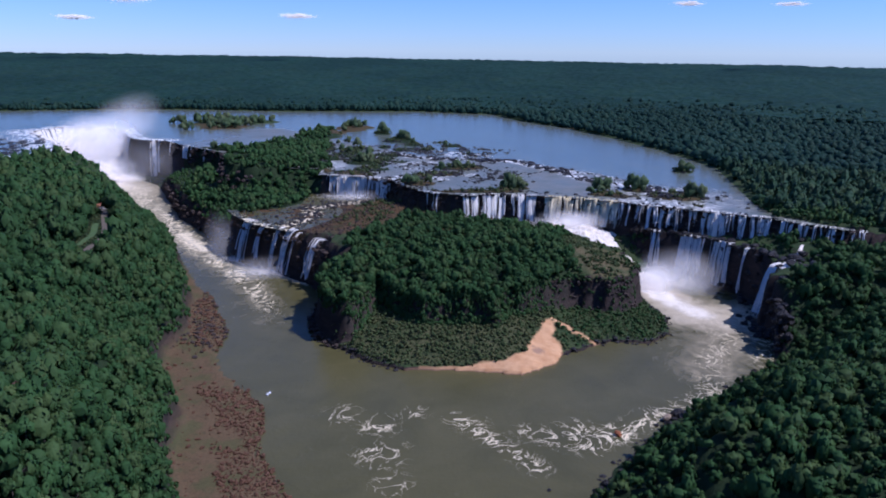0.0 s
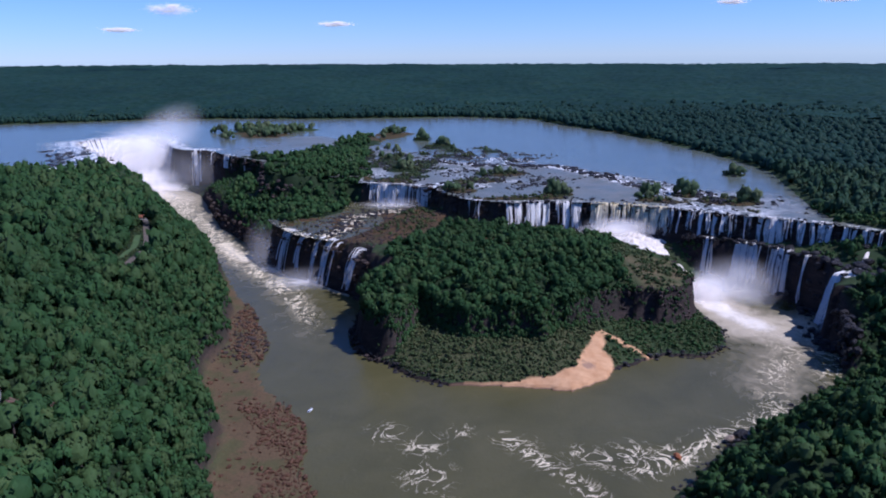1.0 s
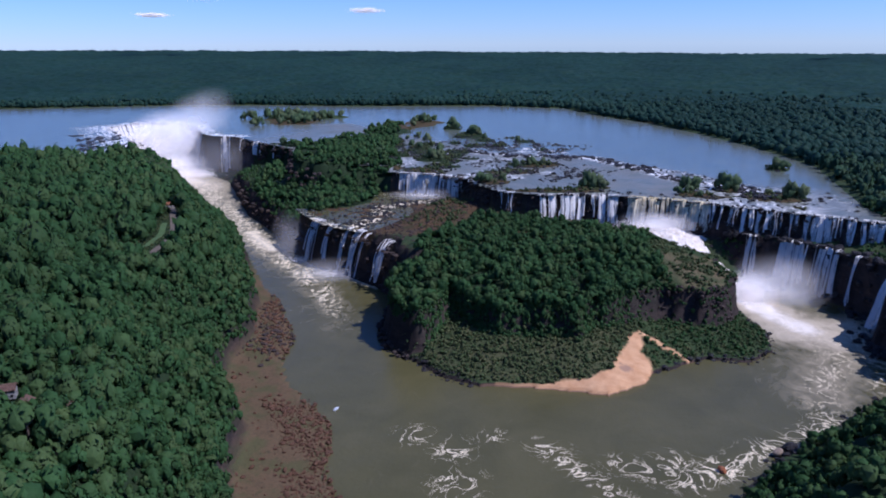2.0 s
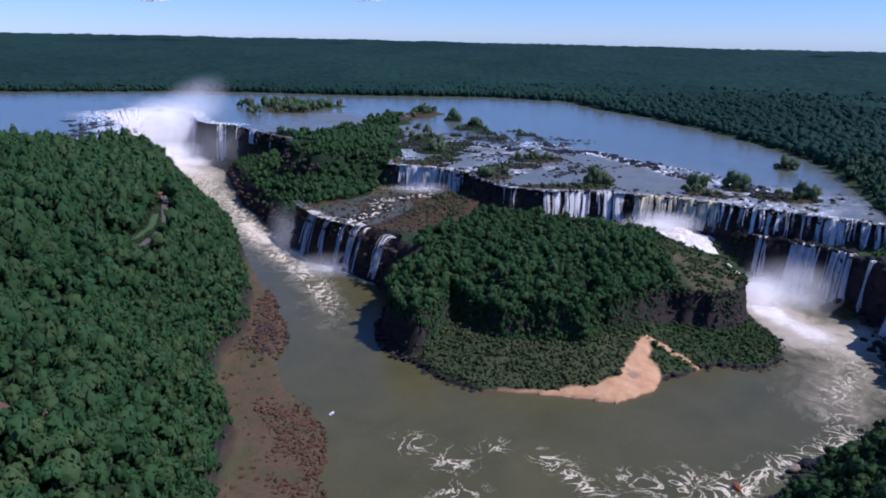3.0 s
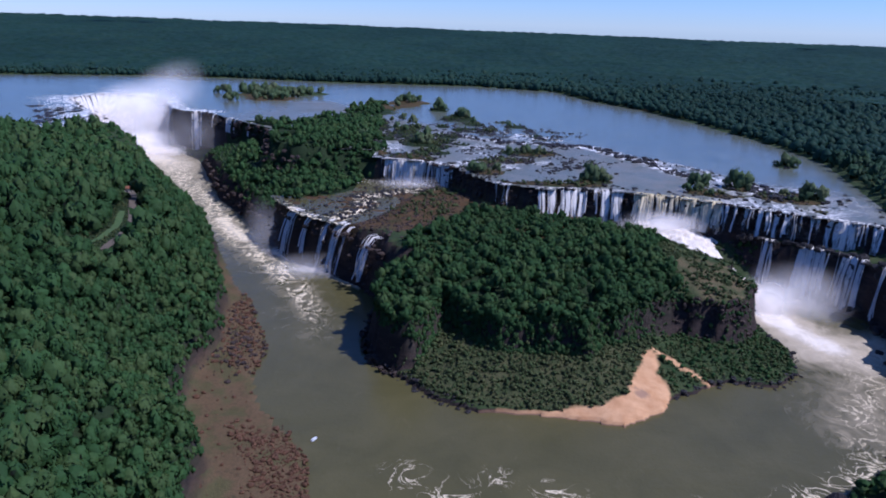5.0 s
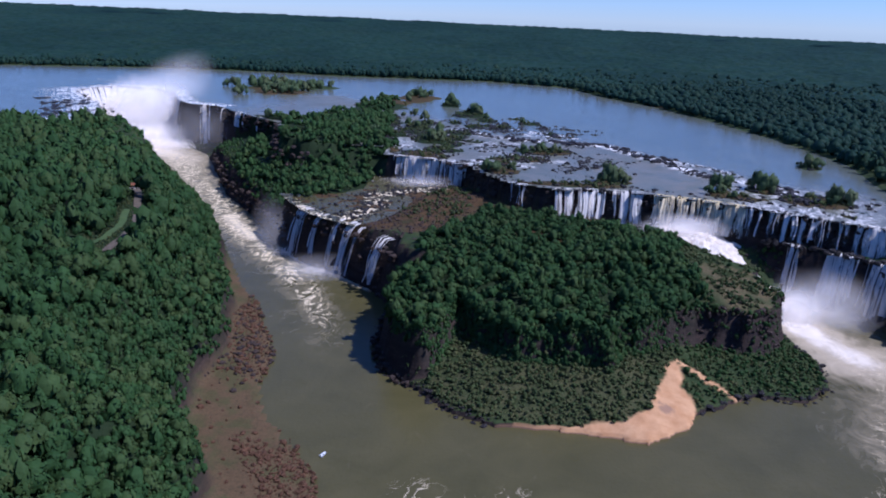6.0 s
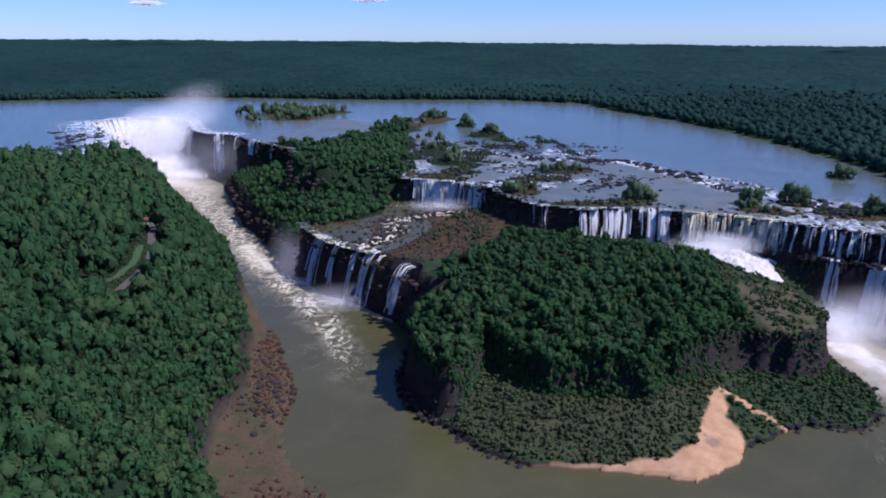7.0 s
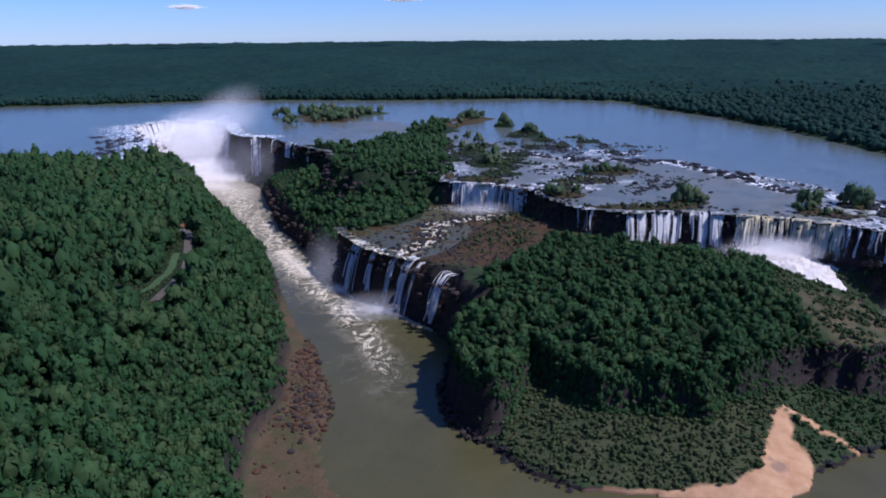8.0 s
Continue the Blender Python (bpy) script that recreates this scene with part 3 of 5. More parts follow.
def river_churn(x, y):
    """Water whitened by air below the falls, fading downstream."""
    c = 1.35 * near_line(x, y, [(225, 735), (228, 690), (234, 655)], 24)
    c = np.maximum(c, 1.16 * near_line(x, y, [(232, 668), (242, 632), (252, 610)], 29))
    c = np.maximum(c, 0.82 * near_line(x, y, [(228, 606), (260, 590), (284, 612)], 34))
    c = np.maximum(c, 0.46 * near_line(x, y, [(258, 590), (244, 545), (222, 500)], 36))
    c = np.maximum(c, np.interp(y, [560, 640, 760, 900, 1150, 1250], [0.12, 0.24, 0.32, 0.42, 0.60, 1.2]) * near_line(x, y, GORGE_RUN, np.interp(y, [600, 800, 1200], [26, 30, 52])))
    c = np.maximum(c, 1.0 * near_line(x, y, [(-312, 900), (-285, 856), (-262, 826)], 14))
    c = np.maximum(c, 1.0 * near_line(x, y, [(-218, 790), (-190, 760), (-150, 730), (-118, 702)], 9))
    return c


river = sheet("river", -800, 400, -300, 1540, 4.0, 0.0, lambda x, y: inside(x, y, RIVER) | (line_dist(x, y, RIVER, True)[0] < 10), river_foam, river_mat, 1.3, river_churn)
tagged(river, "silty olive-brown river with white foam streaks", "water", kind="structure")

STRIP = [(-60, 1151), (-21, 1108), (17, 1094), (69, 1085), (110, 1073), (133, 1072), (149, 1040), (164, 1010), (190, 962), (208, 908), (247, 878), (267, 852), (276, 808)]
SPURS = [[(192, 990), (232, 948), (252, 905)], [(-140, 1010), (-118, 1000), (-100, 985)], [(-30, 1000), (0, 985), (30, 960)], [(20, 1180), (60, 1150), (100, 1120)], [(225, 860), (255, 830), (300, 800)], [(-40, 930), (-5, 915), (25, 905)]]


def upper_foam(x, y):
    f = 1.3 * near_line(x, y, STRIP, 14) * (0.32 + 1.15 * fbm(x, y, 14, 3))
    for spur in SPURS:
        f = np.maximum(f, 0.9 * near_line(x, y, spur, 8) * (0.3 + 1.1 * fbm(x, y, 11, 3)))
    f = np.maximum(f, 0.9 * near_line(x, y, UPPER[2:14], 26))
    f = np.maximum(f, 0.72 * blob(x, y, 275, 785, 85) * (0.45 + 0.9 * fbm(x, y, 14, 3)))
    f = np.maximum(f, 0.75 * near_line(x, y, UPPER[2:8], 60))
    return np.maximum(f, 0.50 * sstep(fbm(x, y, 45, 3), 0.47, 0.68) * (1 - sstep(y, 1150, 1300)) * sstep(x, -230, -150) * (1 - sstep(x, 60, 150)))


def upper_shoal(x, y):
    """The rocky shallows between the lips of the falls and the deep river."""
    edge = np.interp(x, [-300, -60, 100, 160, 280, 400], [1500, 1180, 1090, 1030, 860, 780])
    return (1 - sstep(y, edge - 30, edge + 90)) * (0.55 + 0.6 * fbm(x, y, 60, 3)) * sstep(x, -520, -330)


def keep_upper(x, y):
    d, _ = line_dist(x, y, UPPER, True)
    return inside(x, y, UPPER) & (d > 1.0) & (far_land(x, y) < 25) & (ground_height(x, y) > UP - 2.6) & ~((x > -325) & (x < -200) & (y < 1120))


upper_river = sheet("upper_river", -1500, 470, 640, 2200, 7.0, UP, keep_upper, upper_foam, upper_mat, 0.5, None, upper_shoal)
tagged(upper_river, "wide calm blue-grey river above the falls", "water", kind="structure")


def pool_foam(x, y):
    d, _ = line_dist(x, y, [(-68, 890), (-90, 880), (-106, 874), (-122, 858), (-140, 846), (-130, 815), (-140, 780), (-152, 758)])
    f = 1.25 * np.exp(-(d / 11) ** 2) * (0.45 + 1.0 * fbm(x, y, 10, 2))
    return np.maximum(f, (0.05 + 1.05 * fbm(x, y, 13, 3)) * np.exp(-(line_dist(x, y, SHELF_FOOT)[0] / 22) ** 4))


shelf_pool = sheet("shelf_pool", -250, -30, 715, 985, 3.0, 46.1, lambda x, y: inside(x, y, POOL) & (line_dist(x, y, RIVER, True)[0] > 11), pool_foam, river_mat, 0.5)
tagged(shelf_pool, "shallow grey water spread over a rock shelf", "water", kind="structure")

# ---------------------------------------------------------------- plants
ICO_V, ICO_F = [], []
_bm = bmesh.new()
bmesh.ops.create_icosphere(_bm, subdivisions=1, radius=1.0)
ICO_V = np.array([v.co[:] for v in _bm.verts])
ICO_F = np.array([[v.index for v in f.verts] for f in _bm.faces])
_bm.free()
_bm = bmesh.new()
bmesh.ops.create_icosphere(_bm, subdivisions=2, radius=1.0)
ICO2_V = np.array([v.co[:] for v in _bm.verts])
ICO2_F = np.array([[v.index for v in f.verts] for f in _bm.faces])
_bm.free()


def crown(seed, lobes, leaves, leaf):
    """A crown of radius about 1: lumpy inner masses and many small leaf clumps on them. Returns verts and triangles."""
    rs = np.random.RandomState(seed)
    V, F, n = [], [], 0
    centres, radii = [], []
    for i in range(lobes):
        a, r = rs.uniform(0, 6.28), (0.0 if i == 0 else rs.uniform(0.32, 0.82))
        centres.append((r * math.cos(a), r * math.sin(a), (rs.uniform(0.5, 0.85) if i == 0 else rs.uniform(0.1, 0.72))))
        radii.append(rs.uniform(0.26, 0.50) if i else rs.uniform(0.40, 0.52))
        v = ICO_V * (radii[-1] * 0.98) * rs.uniform(0.72, 1.2, (len(ICO_V), 1)) + centres[-1]
        V.append(v), F.append(ICO_F + n)
        n += len(v)
    for _ in range(leaves):
        i = rs.randint(lobes)
        d = rs.normal(size=3)
        d[2] = abs(d[2]) * 0.9 - 0.45
        d /= np.linalg.norm(d)
        c = np.array(centres[i]) + d * radii[i] * rs.uniform(0.88, 1.28)
        nrm = d * (1, 1, 0.7) + (0, 0, 0.25) + rs.normal(size=3) * 0.22
        nrm /= np.linalg.norm(nrm)
        u = np.cross(nrm, rs.normal(size=3))
        u /= np.linalg.norm(u)
        w = np.cross(nrm, u)
        s = leaf * rs.uniform(0.65, 1.35)
        q = np.array([c + u * s * 1.15, c + w * s * 0.7, c - u * s * 1.05, c - w * s * 0.7]) + nrm * s * 0.25 * rs.uniform(-1, 1, (4, 1))
        V.append(q), F.append(np.array([[0, 1, 2], [0, 2, 3]]) + n)
        n += 4
    return np.concatenate(V), np.concatenate(F)


FULL = [crown(100 + i, 6, 96, 0.13) for i in range(8)]
BUSH = [crown(400 + i, 3, 36, 0.165) for i in range(6)]
TUFT = [crown(420 + i, 2, 15, 0.26) for i in range(6)]
LIGHT = [crown(200 + i, 5, 54, 0.155) for i in range(8)]


def small_crown(seed):
    rs = np.random.RandomState(seed)
    v = ICO_V * rs.uniform(0.72, 1.18, (len(ICO_V), 1)) * (1, 1, 0.75) + (0, 0, 0.4)
    keep = ICO_F[(v[ICO_F][:, :, 2].max(1) > 0.1)]
    return v, keep


FAR = [small_crown(300 + i) for i in range(8)]


def forest(name, x, y, z, r, templates, mat, label, tall=1.0, seed=1):
    """One mesh of crowns at the given places."""
    rs = np.random.RandomState(seed)
    V, F, T, N, n = [], [], [], [], 0
    pick, turn, tint = rs.randint(len(templates), size=len(x)), rs.uniform(0, 6.28, len(x)), rs.rand(len(x))
    for k, (tv, tf) in enumerate(templates):
        idx = np.nonzero(pick == k)[0]
        if not len(idx):
            continue
        c, s = np.cos(turn[idx])[:, None], np.sin(turn[idx])[:, None]
        R = r[idx][:, None]
        hgt = (tall * rs.uniform(0.75, 1.55, len(idx)))[:, None]
        wx, wy = rs.uniform(0.78, 1.28, (2, len(idx), 1))
        vx = (tv[:, 0] * wx * c - tv[:, 1] * wy * s) * R + x[idx][:, None]
        vy = (tv[:, 0] * wx * s + tv[:, 1] * wy * c) * R + y[idx][:, None]
        vz = tv[None, :, 2] * R * hgt + z[idx][:, None]
        V.append(np.stack([vx, vy, vz], -1).reshape(-1, 3))
        N.append(np.stack([vx - x[idx][:, None], vy - y[idx][:, None], (vz - z[idx][:, None] - 0.3 * R * hgt) / hgt], -1).reshape(-1, 3))
        F.append((tf[None] + (np.arange(len(idx)) * len(tv))[:, None, None]).reshape(-1, 3) + n)
        T.append(np.repeat(tint[idx], len(tv)))
        n += len(idx) * len(tv)
    ob = new(name, mesh_of(name, np.concatenate(V), np.concatenate(F), [mat], False, {"tint": np.concatenate(T)}, np.concatenate(N)))
    return tagged(ob, label, "forest", kind="stuff")


def scatter(x0, x1, y0, y1, step, seed):
    rs = np.random.RandomState(seed)
    X, Y = np.meshgrid(np.arange(x0, x1, step), np.arange(y0, y1, step))
    X = X + (np.arange(X.shape[0]) % 2)[:, None] * step / 2
    return (X + rs.uniform(-0.42, 0.42, X.shape) * step).ravel(), (Y + rs.uniform(-0.42, 0.42, Y.shape) * step).ravel(), rs


def slope_of(x, y):
    return np.hypot(ground_height(x + 3, y) - ground_height(x - 3, y), ground_height(x, y + 3) - ground_height(x, y - 3)) / 6


ROAD = [(-341, 745), (-336, 735), (-322, 708), (-307, 674), (-296, 650), (-286, 622), (-280, 595), (-277, 574), (-276, 563)]
VERGE = [(-311, 664), (-300, 634), (-295, 614), (-291, 592), (-292, 577), (-298, 570)]
FOOTPATH = [(-276, 563), (-282, 559), (-284, 551), (-279, 537)]
HUTS = [(-222, 312, 7.0, 0.4), (-207, 301, 8.0, 1.9), (-192, 304, 6.0, 0.2)]


def kinds(x, y):
    d, seg = line_dist(x, y, RIVER, True)
    return np.where(inside(x, y, RIVER), -d, d), np.array(KINDS)[seg]


# left bank
x, y, rs = scatter(-1000, -60, 215, 1130, 5.9, 11)
m = (x > -130 - 0.86 * np.maximum(y - 150, 0)) 
x, y = x[m], y[m]
d, k = kinds(x, y)
beach = np.interp(y, [200, 330, 440, 520, 600, 690, 800], [50, 52, 48, 36, 24, 12, 4])
m = (k == "left") & (d > beach + 5) & ~inside(x, y, UPPER) & (line_dist(x, y, ROAD)[0] > 8.5) & (line_dist(x - 4, y + 9, ROAD)[0] > 7.5) & (line_dist(x - 8, y + 18, ROAD)[0] > 6) & (line_dist(x, y, FOOTPATH)[0] > 6) & (line_dist(x, y, VERGE)[0] > 7.5)
for hx, hy, hw, _ in HUTS:
    m &= np.hypot(x - hx, y - hy + 3) > hw * 0.9
m &= (np.hypot(x + 338, y - 738) > 9) & (np.hypot(x + 332, y - 725) > 9)
x, y, d, beach = x[m], y[m], d[m], beach[m]
z = ground_height(x, y)
edge = d - beach
swell = fbm(x, y, 26, 2)
r = (2.6 + 5.4 * rs.rand(len(x)) ** 1.6) * np.where(edge < 40, 0.8, 1.0) * (0.72 + 0.6 * swell)
z = z + (rs.uniform(-1.5, 3.0, len(x)) + 9 * (fbm(x, y, 55, 2) - 0.5)) * sstep(edge, 30, 60) + 11 * (swell - 0.5) * sstep(edge, 12, 40) * (1 - 0.6 * sstep(y, 650, 800)) - 3.0 * sstep(y, 650, 800) - 5.0 * sstep(y, 840, 960)
near = (np.hypot(x, y) < 600)
keep = near | (rs.rand(len(x)) < 0.6)
r = np.where(near, r, r * 1.3)
x, y, z, r, edge, near = (v[keep] for v in (x, y, z, r, edge, near))
TREES = (x, y, z, r)
own = near & (np.hypot(x + 30, y - 60) < 420) & (rs.rand(len(x)) < 0.6)
own &= np.cumsum(own) <= 155
a = near & ~own
forest("forest", x[a], y[a], z[a] + 1.5, r[a], FULL, leaf_mat, "dense dark green subtropical forest on the river bank", 1.25, 1)
mid = ~near & (y < 820)
forest("forest", x[mid], y[mid], z[mid] + 1.5, r[mid], BUSH, leaf_mat, "dense green forest on the plateau beside the gorge", 1.25, 2)
mid = ~near & (y >= 820)
forest("forest", x[mid], y[mid], z[mid] + 1.5, r[mid], TUFT, leaf_mat, "dense green forest along the plateau's edge", 1.25, 12)

# scrub on the wooded walls
x, y, rs = scatter(-560, -60, 215, 1330, 4.7, 23)
d, k = kinds(x, y)
beach = np.interp(y, [200, 330, 440, 520, 600, 690, 800], [50, 52, 48, 36, 24, 12, 4])
m = (k == "left") & (d > beach + 3) & (d < beach + 66) & (line_dist(x, y, ROAD)[0] > 9) & (line_dist(x, y, VERGE)[0] > 9) & (y < 1000) & (x > np.maximum(-420, -70 - 0.8 * np.maximum(y - 150, 0)))
x2, y2 = x[m], y[m]
forest("bank_scrub", x2, y2, ground_height(x2, y2) - 0.4, rs.uniform(2.1, 4.0, len(x2)), TUFT, leaf_mat, "bright green scrub and vines on the steep bank", 1.3, 10)
m = ((k == "gorge") & (d > 7) & (d < 42) & (rs.rand(len(x)) < 0.5))
x2, y2 = x[m], y[m]
m = (ground_height(x2, y2) > 9) & ~inside(x2, y2, POOL) & (ground_height(x2, y2) < UP - 0.5)
x2, y2 = x2[m], y2[m]
forest("gorge_scrub", x2, y2, ground_height(x2, y2) - 0.4, rs.uniform(1.8, 3.6, len(x2)), TUFT, leaf_mat, "dark green scrub clinging to the gorge wall", 1.2, 11)
x, y, z, r = TREES

# trees of their own


def tree_meshes(leaves):
    out = []
    for i in range(5):
        v, f = FULL[i]
        crown_me = mesh_of("crown", v * (1, 1, 1.15), f, [leaves], puff=v - (0, 0, 0.3))
        bm = bmesh.new()
        ret = bmesh.ops.create_cone(bm, cap_ends=True, segments=7, radius1=0.075, radius2=0.04, depth=1.1)
        bmesh.ops.translate(bm, verts=ret["verts"], vec=(0, 0, 0.05))
        rs_ = random.Random(i)
        for j in range(4):
            ret = bmesh.ops.create_cone(bm, cap_ends=True, segments=5, radius1=0.035, radius2=0.012, depth=0.6)
            bmesh.ops.transform(bm, verts=ret["verts"], matrix=Matrix.Translation((0, 0, 0.25 + 0.06 * j)) @ Matrix.Rotation(j * 1.6 + rs_.random(), 4, "Z") @ Matrix.Rotation(0.9, 4, "X") @ Matrix.Translation((0, 0, 0.28)))
        me = bpy.data.meshes.new("trunk")
        bm.to_mesh(me)
        bm.free()
        me.materials.append(bark_mat)
        out.append((me, crown_me))
    return out


TREE_MESHES, ISLET_MESHES = tree_meshes(leaf_ob_mat), tree_meshes(olive_ob_mat)


def tree(x, y, z, r, i, label, group, squash=1.0, meshes=TREE_MESHES):
    base = new("tree")
    trunk_mesh, crown_mesh = meshes[i % len(meshes)]
    part("trunk", trunk_mesh, base)
    part("crown", crown_mesh, base)
    base.matrix_basis = Matrix.Translation((x, y, z + 0.35 * r)) @ Matrix.Rotation(i * 2.4, 4, "Z") @ Matrix.Diagonal((r, r, r * squash, 1))
    return tagged(base, label, "tree", group)


for i, n in enumerate(np.nonzero(own)[0]):
    tree(x[n], y[n], z[n], r[n], i, "broad-crowned green tree in the forest on the bank", "trees on the river bank", 1.2)

# island
x, y, rs = scatter(-120, 225, 470, 830, 4.0, 12)
d, k = kinds(x, y)
d_edge = x - np.interp(y, [600, 655, 715, 780, 806], [-110, -86, -62, -28, 0])
sand_out = ~inside(x, y, SAND) | (line_dist(x, y, SAND, True)[0] < 1)
m = ((k == "island") | ((k == "shelf") & (x > -75)) | ((k == "cascade") & (line_dist(x, y, [(160, 797), (182, 775), (198, 752), (210, 735)])[0] > 27))) & (d > 3.0) & sand_out & (d_edge > 0) & ~inside(x, y, UPPER) & (y < 792 - 0.1 * x) & (line_dist(x, y, [(160, 797), (182, 775), (198, 752), (210, 735)])[0] > 29)
x, y, d = x[m], y[m], d[m]
z, sl = ground_height(x, y), slope_of(x, y)
top = z > 33
grassy = (x > 138) & top & (y < 745)
low = ~top & ~((x < -58) & (y < 690) & (z < 30)) & ((rs.rand(len(x)) < 0.85) | (sl > 0.8))
m = (low | (top & (rs.rand(len(x)) < 0.50)) | ((sl > 0.9) & (x < 110))) & np.where(grassy, (rs.rand(len(x)) < 0.12 + 0.75 * (1 - sstep(x, 132, 152))), True) & ~((x > 104) & (y < 575) & (x < 150) & (rs.rand(len(x)) < 0.55)) & ~((sl > 1.6) & (x > 100))
x, y, z, top, low, grassy = x[m], y[m], z[m], top[m], low[m], grassy[m]
r = np.where(top, 2.4 + 3.8 * rs.rand(len(x)) ** 1.4, rs.uniform(1.1, 2.7, len(x))) * np.where(grassy, 0.45, 1)
z = z + np.where(top & ~grassy, 8 * (fbm(x, y, 22, 2) - 0.5), 0)
forest("island_forest", x[top], y[top], z[top] + 1.2, r[top], LIGHT, leaf_mat, "dense dark green forest covering a rocky river island", 1.2, 3)
east = low & (x > 110)
forest("island_scrub", x[east], y[east], z[east] + 0.2, r[east], BUSH, leaf_mat, "dark green scrub on the rocky point of the island", 0.9, 22)
low &= x <= 110
forest("island_scrub", x[low], y[low], z[low] + 0.2, r[low], BUSH, scrub_mat, "low green scrub on the island's lower slope", 0.9, 4)

x, y, rs = scatter(-110, 205, 500, 680, 2.5, 22)
d, k = kinds(x, y)
sl = slope_of(x, y)
z = ground_height(x, y)
m = (k == "island") & (sl > 0.8) & (z > np.where(x < -58, 27, 5)) & (rs.rand(len(x)) < 1 - 0.5 * sstep(x, 70, 110) * (fbm(x, y, 12, 2) < 0.55)) & (d > 3)
x, y, z = x[m], y[m], z[m]
forest("cliff_scrub", x, y, z - 0.6, rs.uniform(1.6, 3.0, len(x)) * np.where((x > -60) & (x < 92), 1.25, 0.9), BUSH, leaf_mat, "hanging green scrub on the island's cliff", 1.1, 9)

x, y, rs = scatter(-100, 104, 500, 690, 1.35, 30)
d, k = kinds(x, y)
z, sl = ground_height(x, y), slope_of(x, y)
m = (k == "island") & (sl > 1.1) & (z > np.where(x < -58, 26, 6)) & (rs.rand(len(x)) < 0.75)
x, y, z = x[m], y[m], z[m]
forest("hanging_vines", x, y, z - rs.uniform(0.5, 3.0, len(x)), rs.uniform(1.3, 2.6, len(x)), TUFT, leaf_mat, "hanging vines and bushes draped over the island's cliff", 1.7, 19)

x, y, rs = scatter(120, 215, 600, 770, 2.4, 24)
d, k = kinds(x, y)
z = ground_height(x, y)
m = (d > 2) & (z > 28) & ((k == "island") | (k == "cascade")) & (fbm(x, y, 14, 2) > 0.52) & ~inside(x, y, UPPER)
x, y, z = x[m], y[m], z[m]
forest("island_grass", x, y, z - 0.3, 0.5 + 2.6 * rs.rand(len(x)) ** 2.2, TUFT, scrub_mat, "olive tufts of grass and low bushes on the island's bare top", 0.8, 13)

x, y, rs = scatter(-75, 222, 485, 640, 2.7, 27)
d, k = kinds(x, y)
z = ground_height(x, y)
m = (k == "island") & (d > 2.5) & (z < 24) & (z > 1.2) & ~(inside(x, y, SAND) | inside(x, y, SPIT) | (line_dist(x, y, SAND, True)[0] < 1)) & (rs.rand(len(x)) < 0.8)
x, y, z = x[m], y[m], z[m]
forest("apron_scrub", x, y, z - 0.2, 0.7 + 1.5 * rs.rand(len(x)) ** 1.5, TUFT, scrub_mat, "olive-green grass and low bushes on the island's apron", 0.9, 16)

# wooded tongue between the gorge and the shelf
TONGUE = [(-378, 1130), (-345, 1020), (-304, 940), (-264, 882), (-228, 832), (-200, 826), (-170, 868), (-152, 915), (-138, 950), (-132, 1000), (-160, 1130), (-165, 1390),
          (-205, 1580), (-262, 1490), (-280, 1280), (-310, 1200)]
x, y, rs = scatter(-360, -120, 815, 1600, 7.0, 13)
m = inside(x, y, TONGUE) & (fbm(x, y, 30, 2) < 0.66 - 0.16 * sstep(y, 1150, 1400))
x, y = x[m], y[m]
z = ground_height(x, y)
m = (z > 10) & (z > np.where(inside(x, y, UPPER) & (y > 1150), UP + 0.5, 0)) & ~(~inside(x, y, UPPER) & (y > 990) & (line_dist(x, y, UPPER[14:19])[0] < 13) & (fbm(x, y, 26, 2) > 0.56))
x, y, z = x[m], y[m], z[m]
r = (3.0 + 3.8 * rs.rand(len(x)) ** 1.3) * (0.7 + 0.6 * fbm(x, y, 30, 2))
z = z + 9 * (fbm(x, y, 30, 2) - 0.5)
forest("gorge_forest", x, y, z + 1.0, r, BUSH, leaf_mat, "dark green forest on a rocky tongue between river arms", 1.15, 5)

x, y, rs = scatter(-420, -205, 940, 1260, 3.2, 31)
m = (line_dist(x, y, UPPER[13:19])[0] < np.where(y > 1130, 4, 9)) & (rs.rand(len(x)) < 0.25 + 0.9 * sstep(fbm(x, y, 18, 2), 0.4, 0.6))
x, y = x[m], y[m]
z = ground_height(x, y)
forest("lip_scrub", x, y, z - rs.uniform(0, 2, len(x)), 1.2 + 2.6 * rs.rand(len(x)) ** 1.6, TUFT, leaf_mat, "green scrub overgrowing the broken edge of the plateau", 1.3, 20)

# right bank
x, y, rs = scatter(70, 640, 215, 700, 6.4, 14)
d, k = kinds(x, y)
z = ground_height(x, y)
m = (((k == "right") & (d > 5)) | ((k == "tiers") & (x > 345) & (d > 22))) & ~inside(x, y, UPPER) & (x < 70 + 0.70 * np.maximum(y - 60, 0)) & (line_dist(x, y, [(313, 600), (330, 612), (352, 632), (364, 655)])[0] > 11)
x, y, z, d = x[m], y[m], z[m], d[m]
sl = slope_of(x, y)
m = ~((y > 545) & (sl > 1.5)) & ~((y > 530) & (d < 12)) & (rs.rand(len(x)) < 0.8)
x, y, z, d = x[m], y[m], z[m], d[m]
r = (2.6 + 4.6 * rs.rand(len(x)) ** 1.5) * np.where(d < 20, 0.75, 1)
forest("right_forest", x, y, z + 1.0, r, LIGHT, leaf_mat, "dense dark green forest on the slope above the river bend", 1.2, 6)

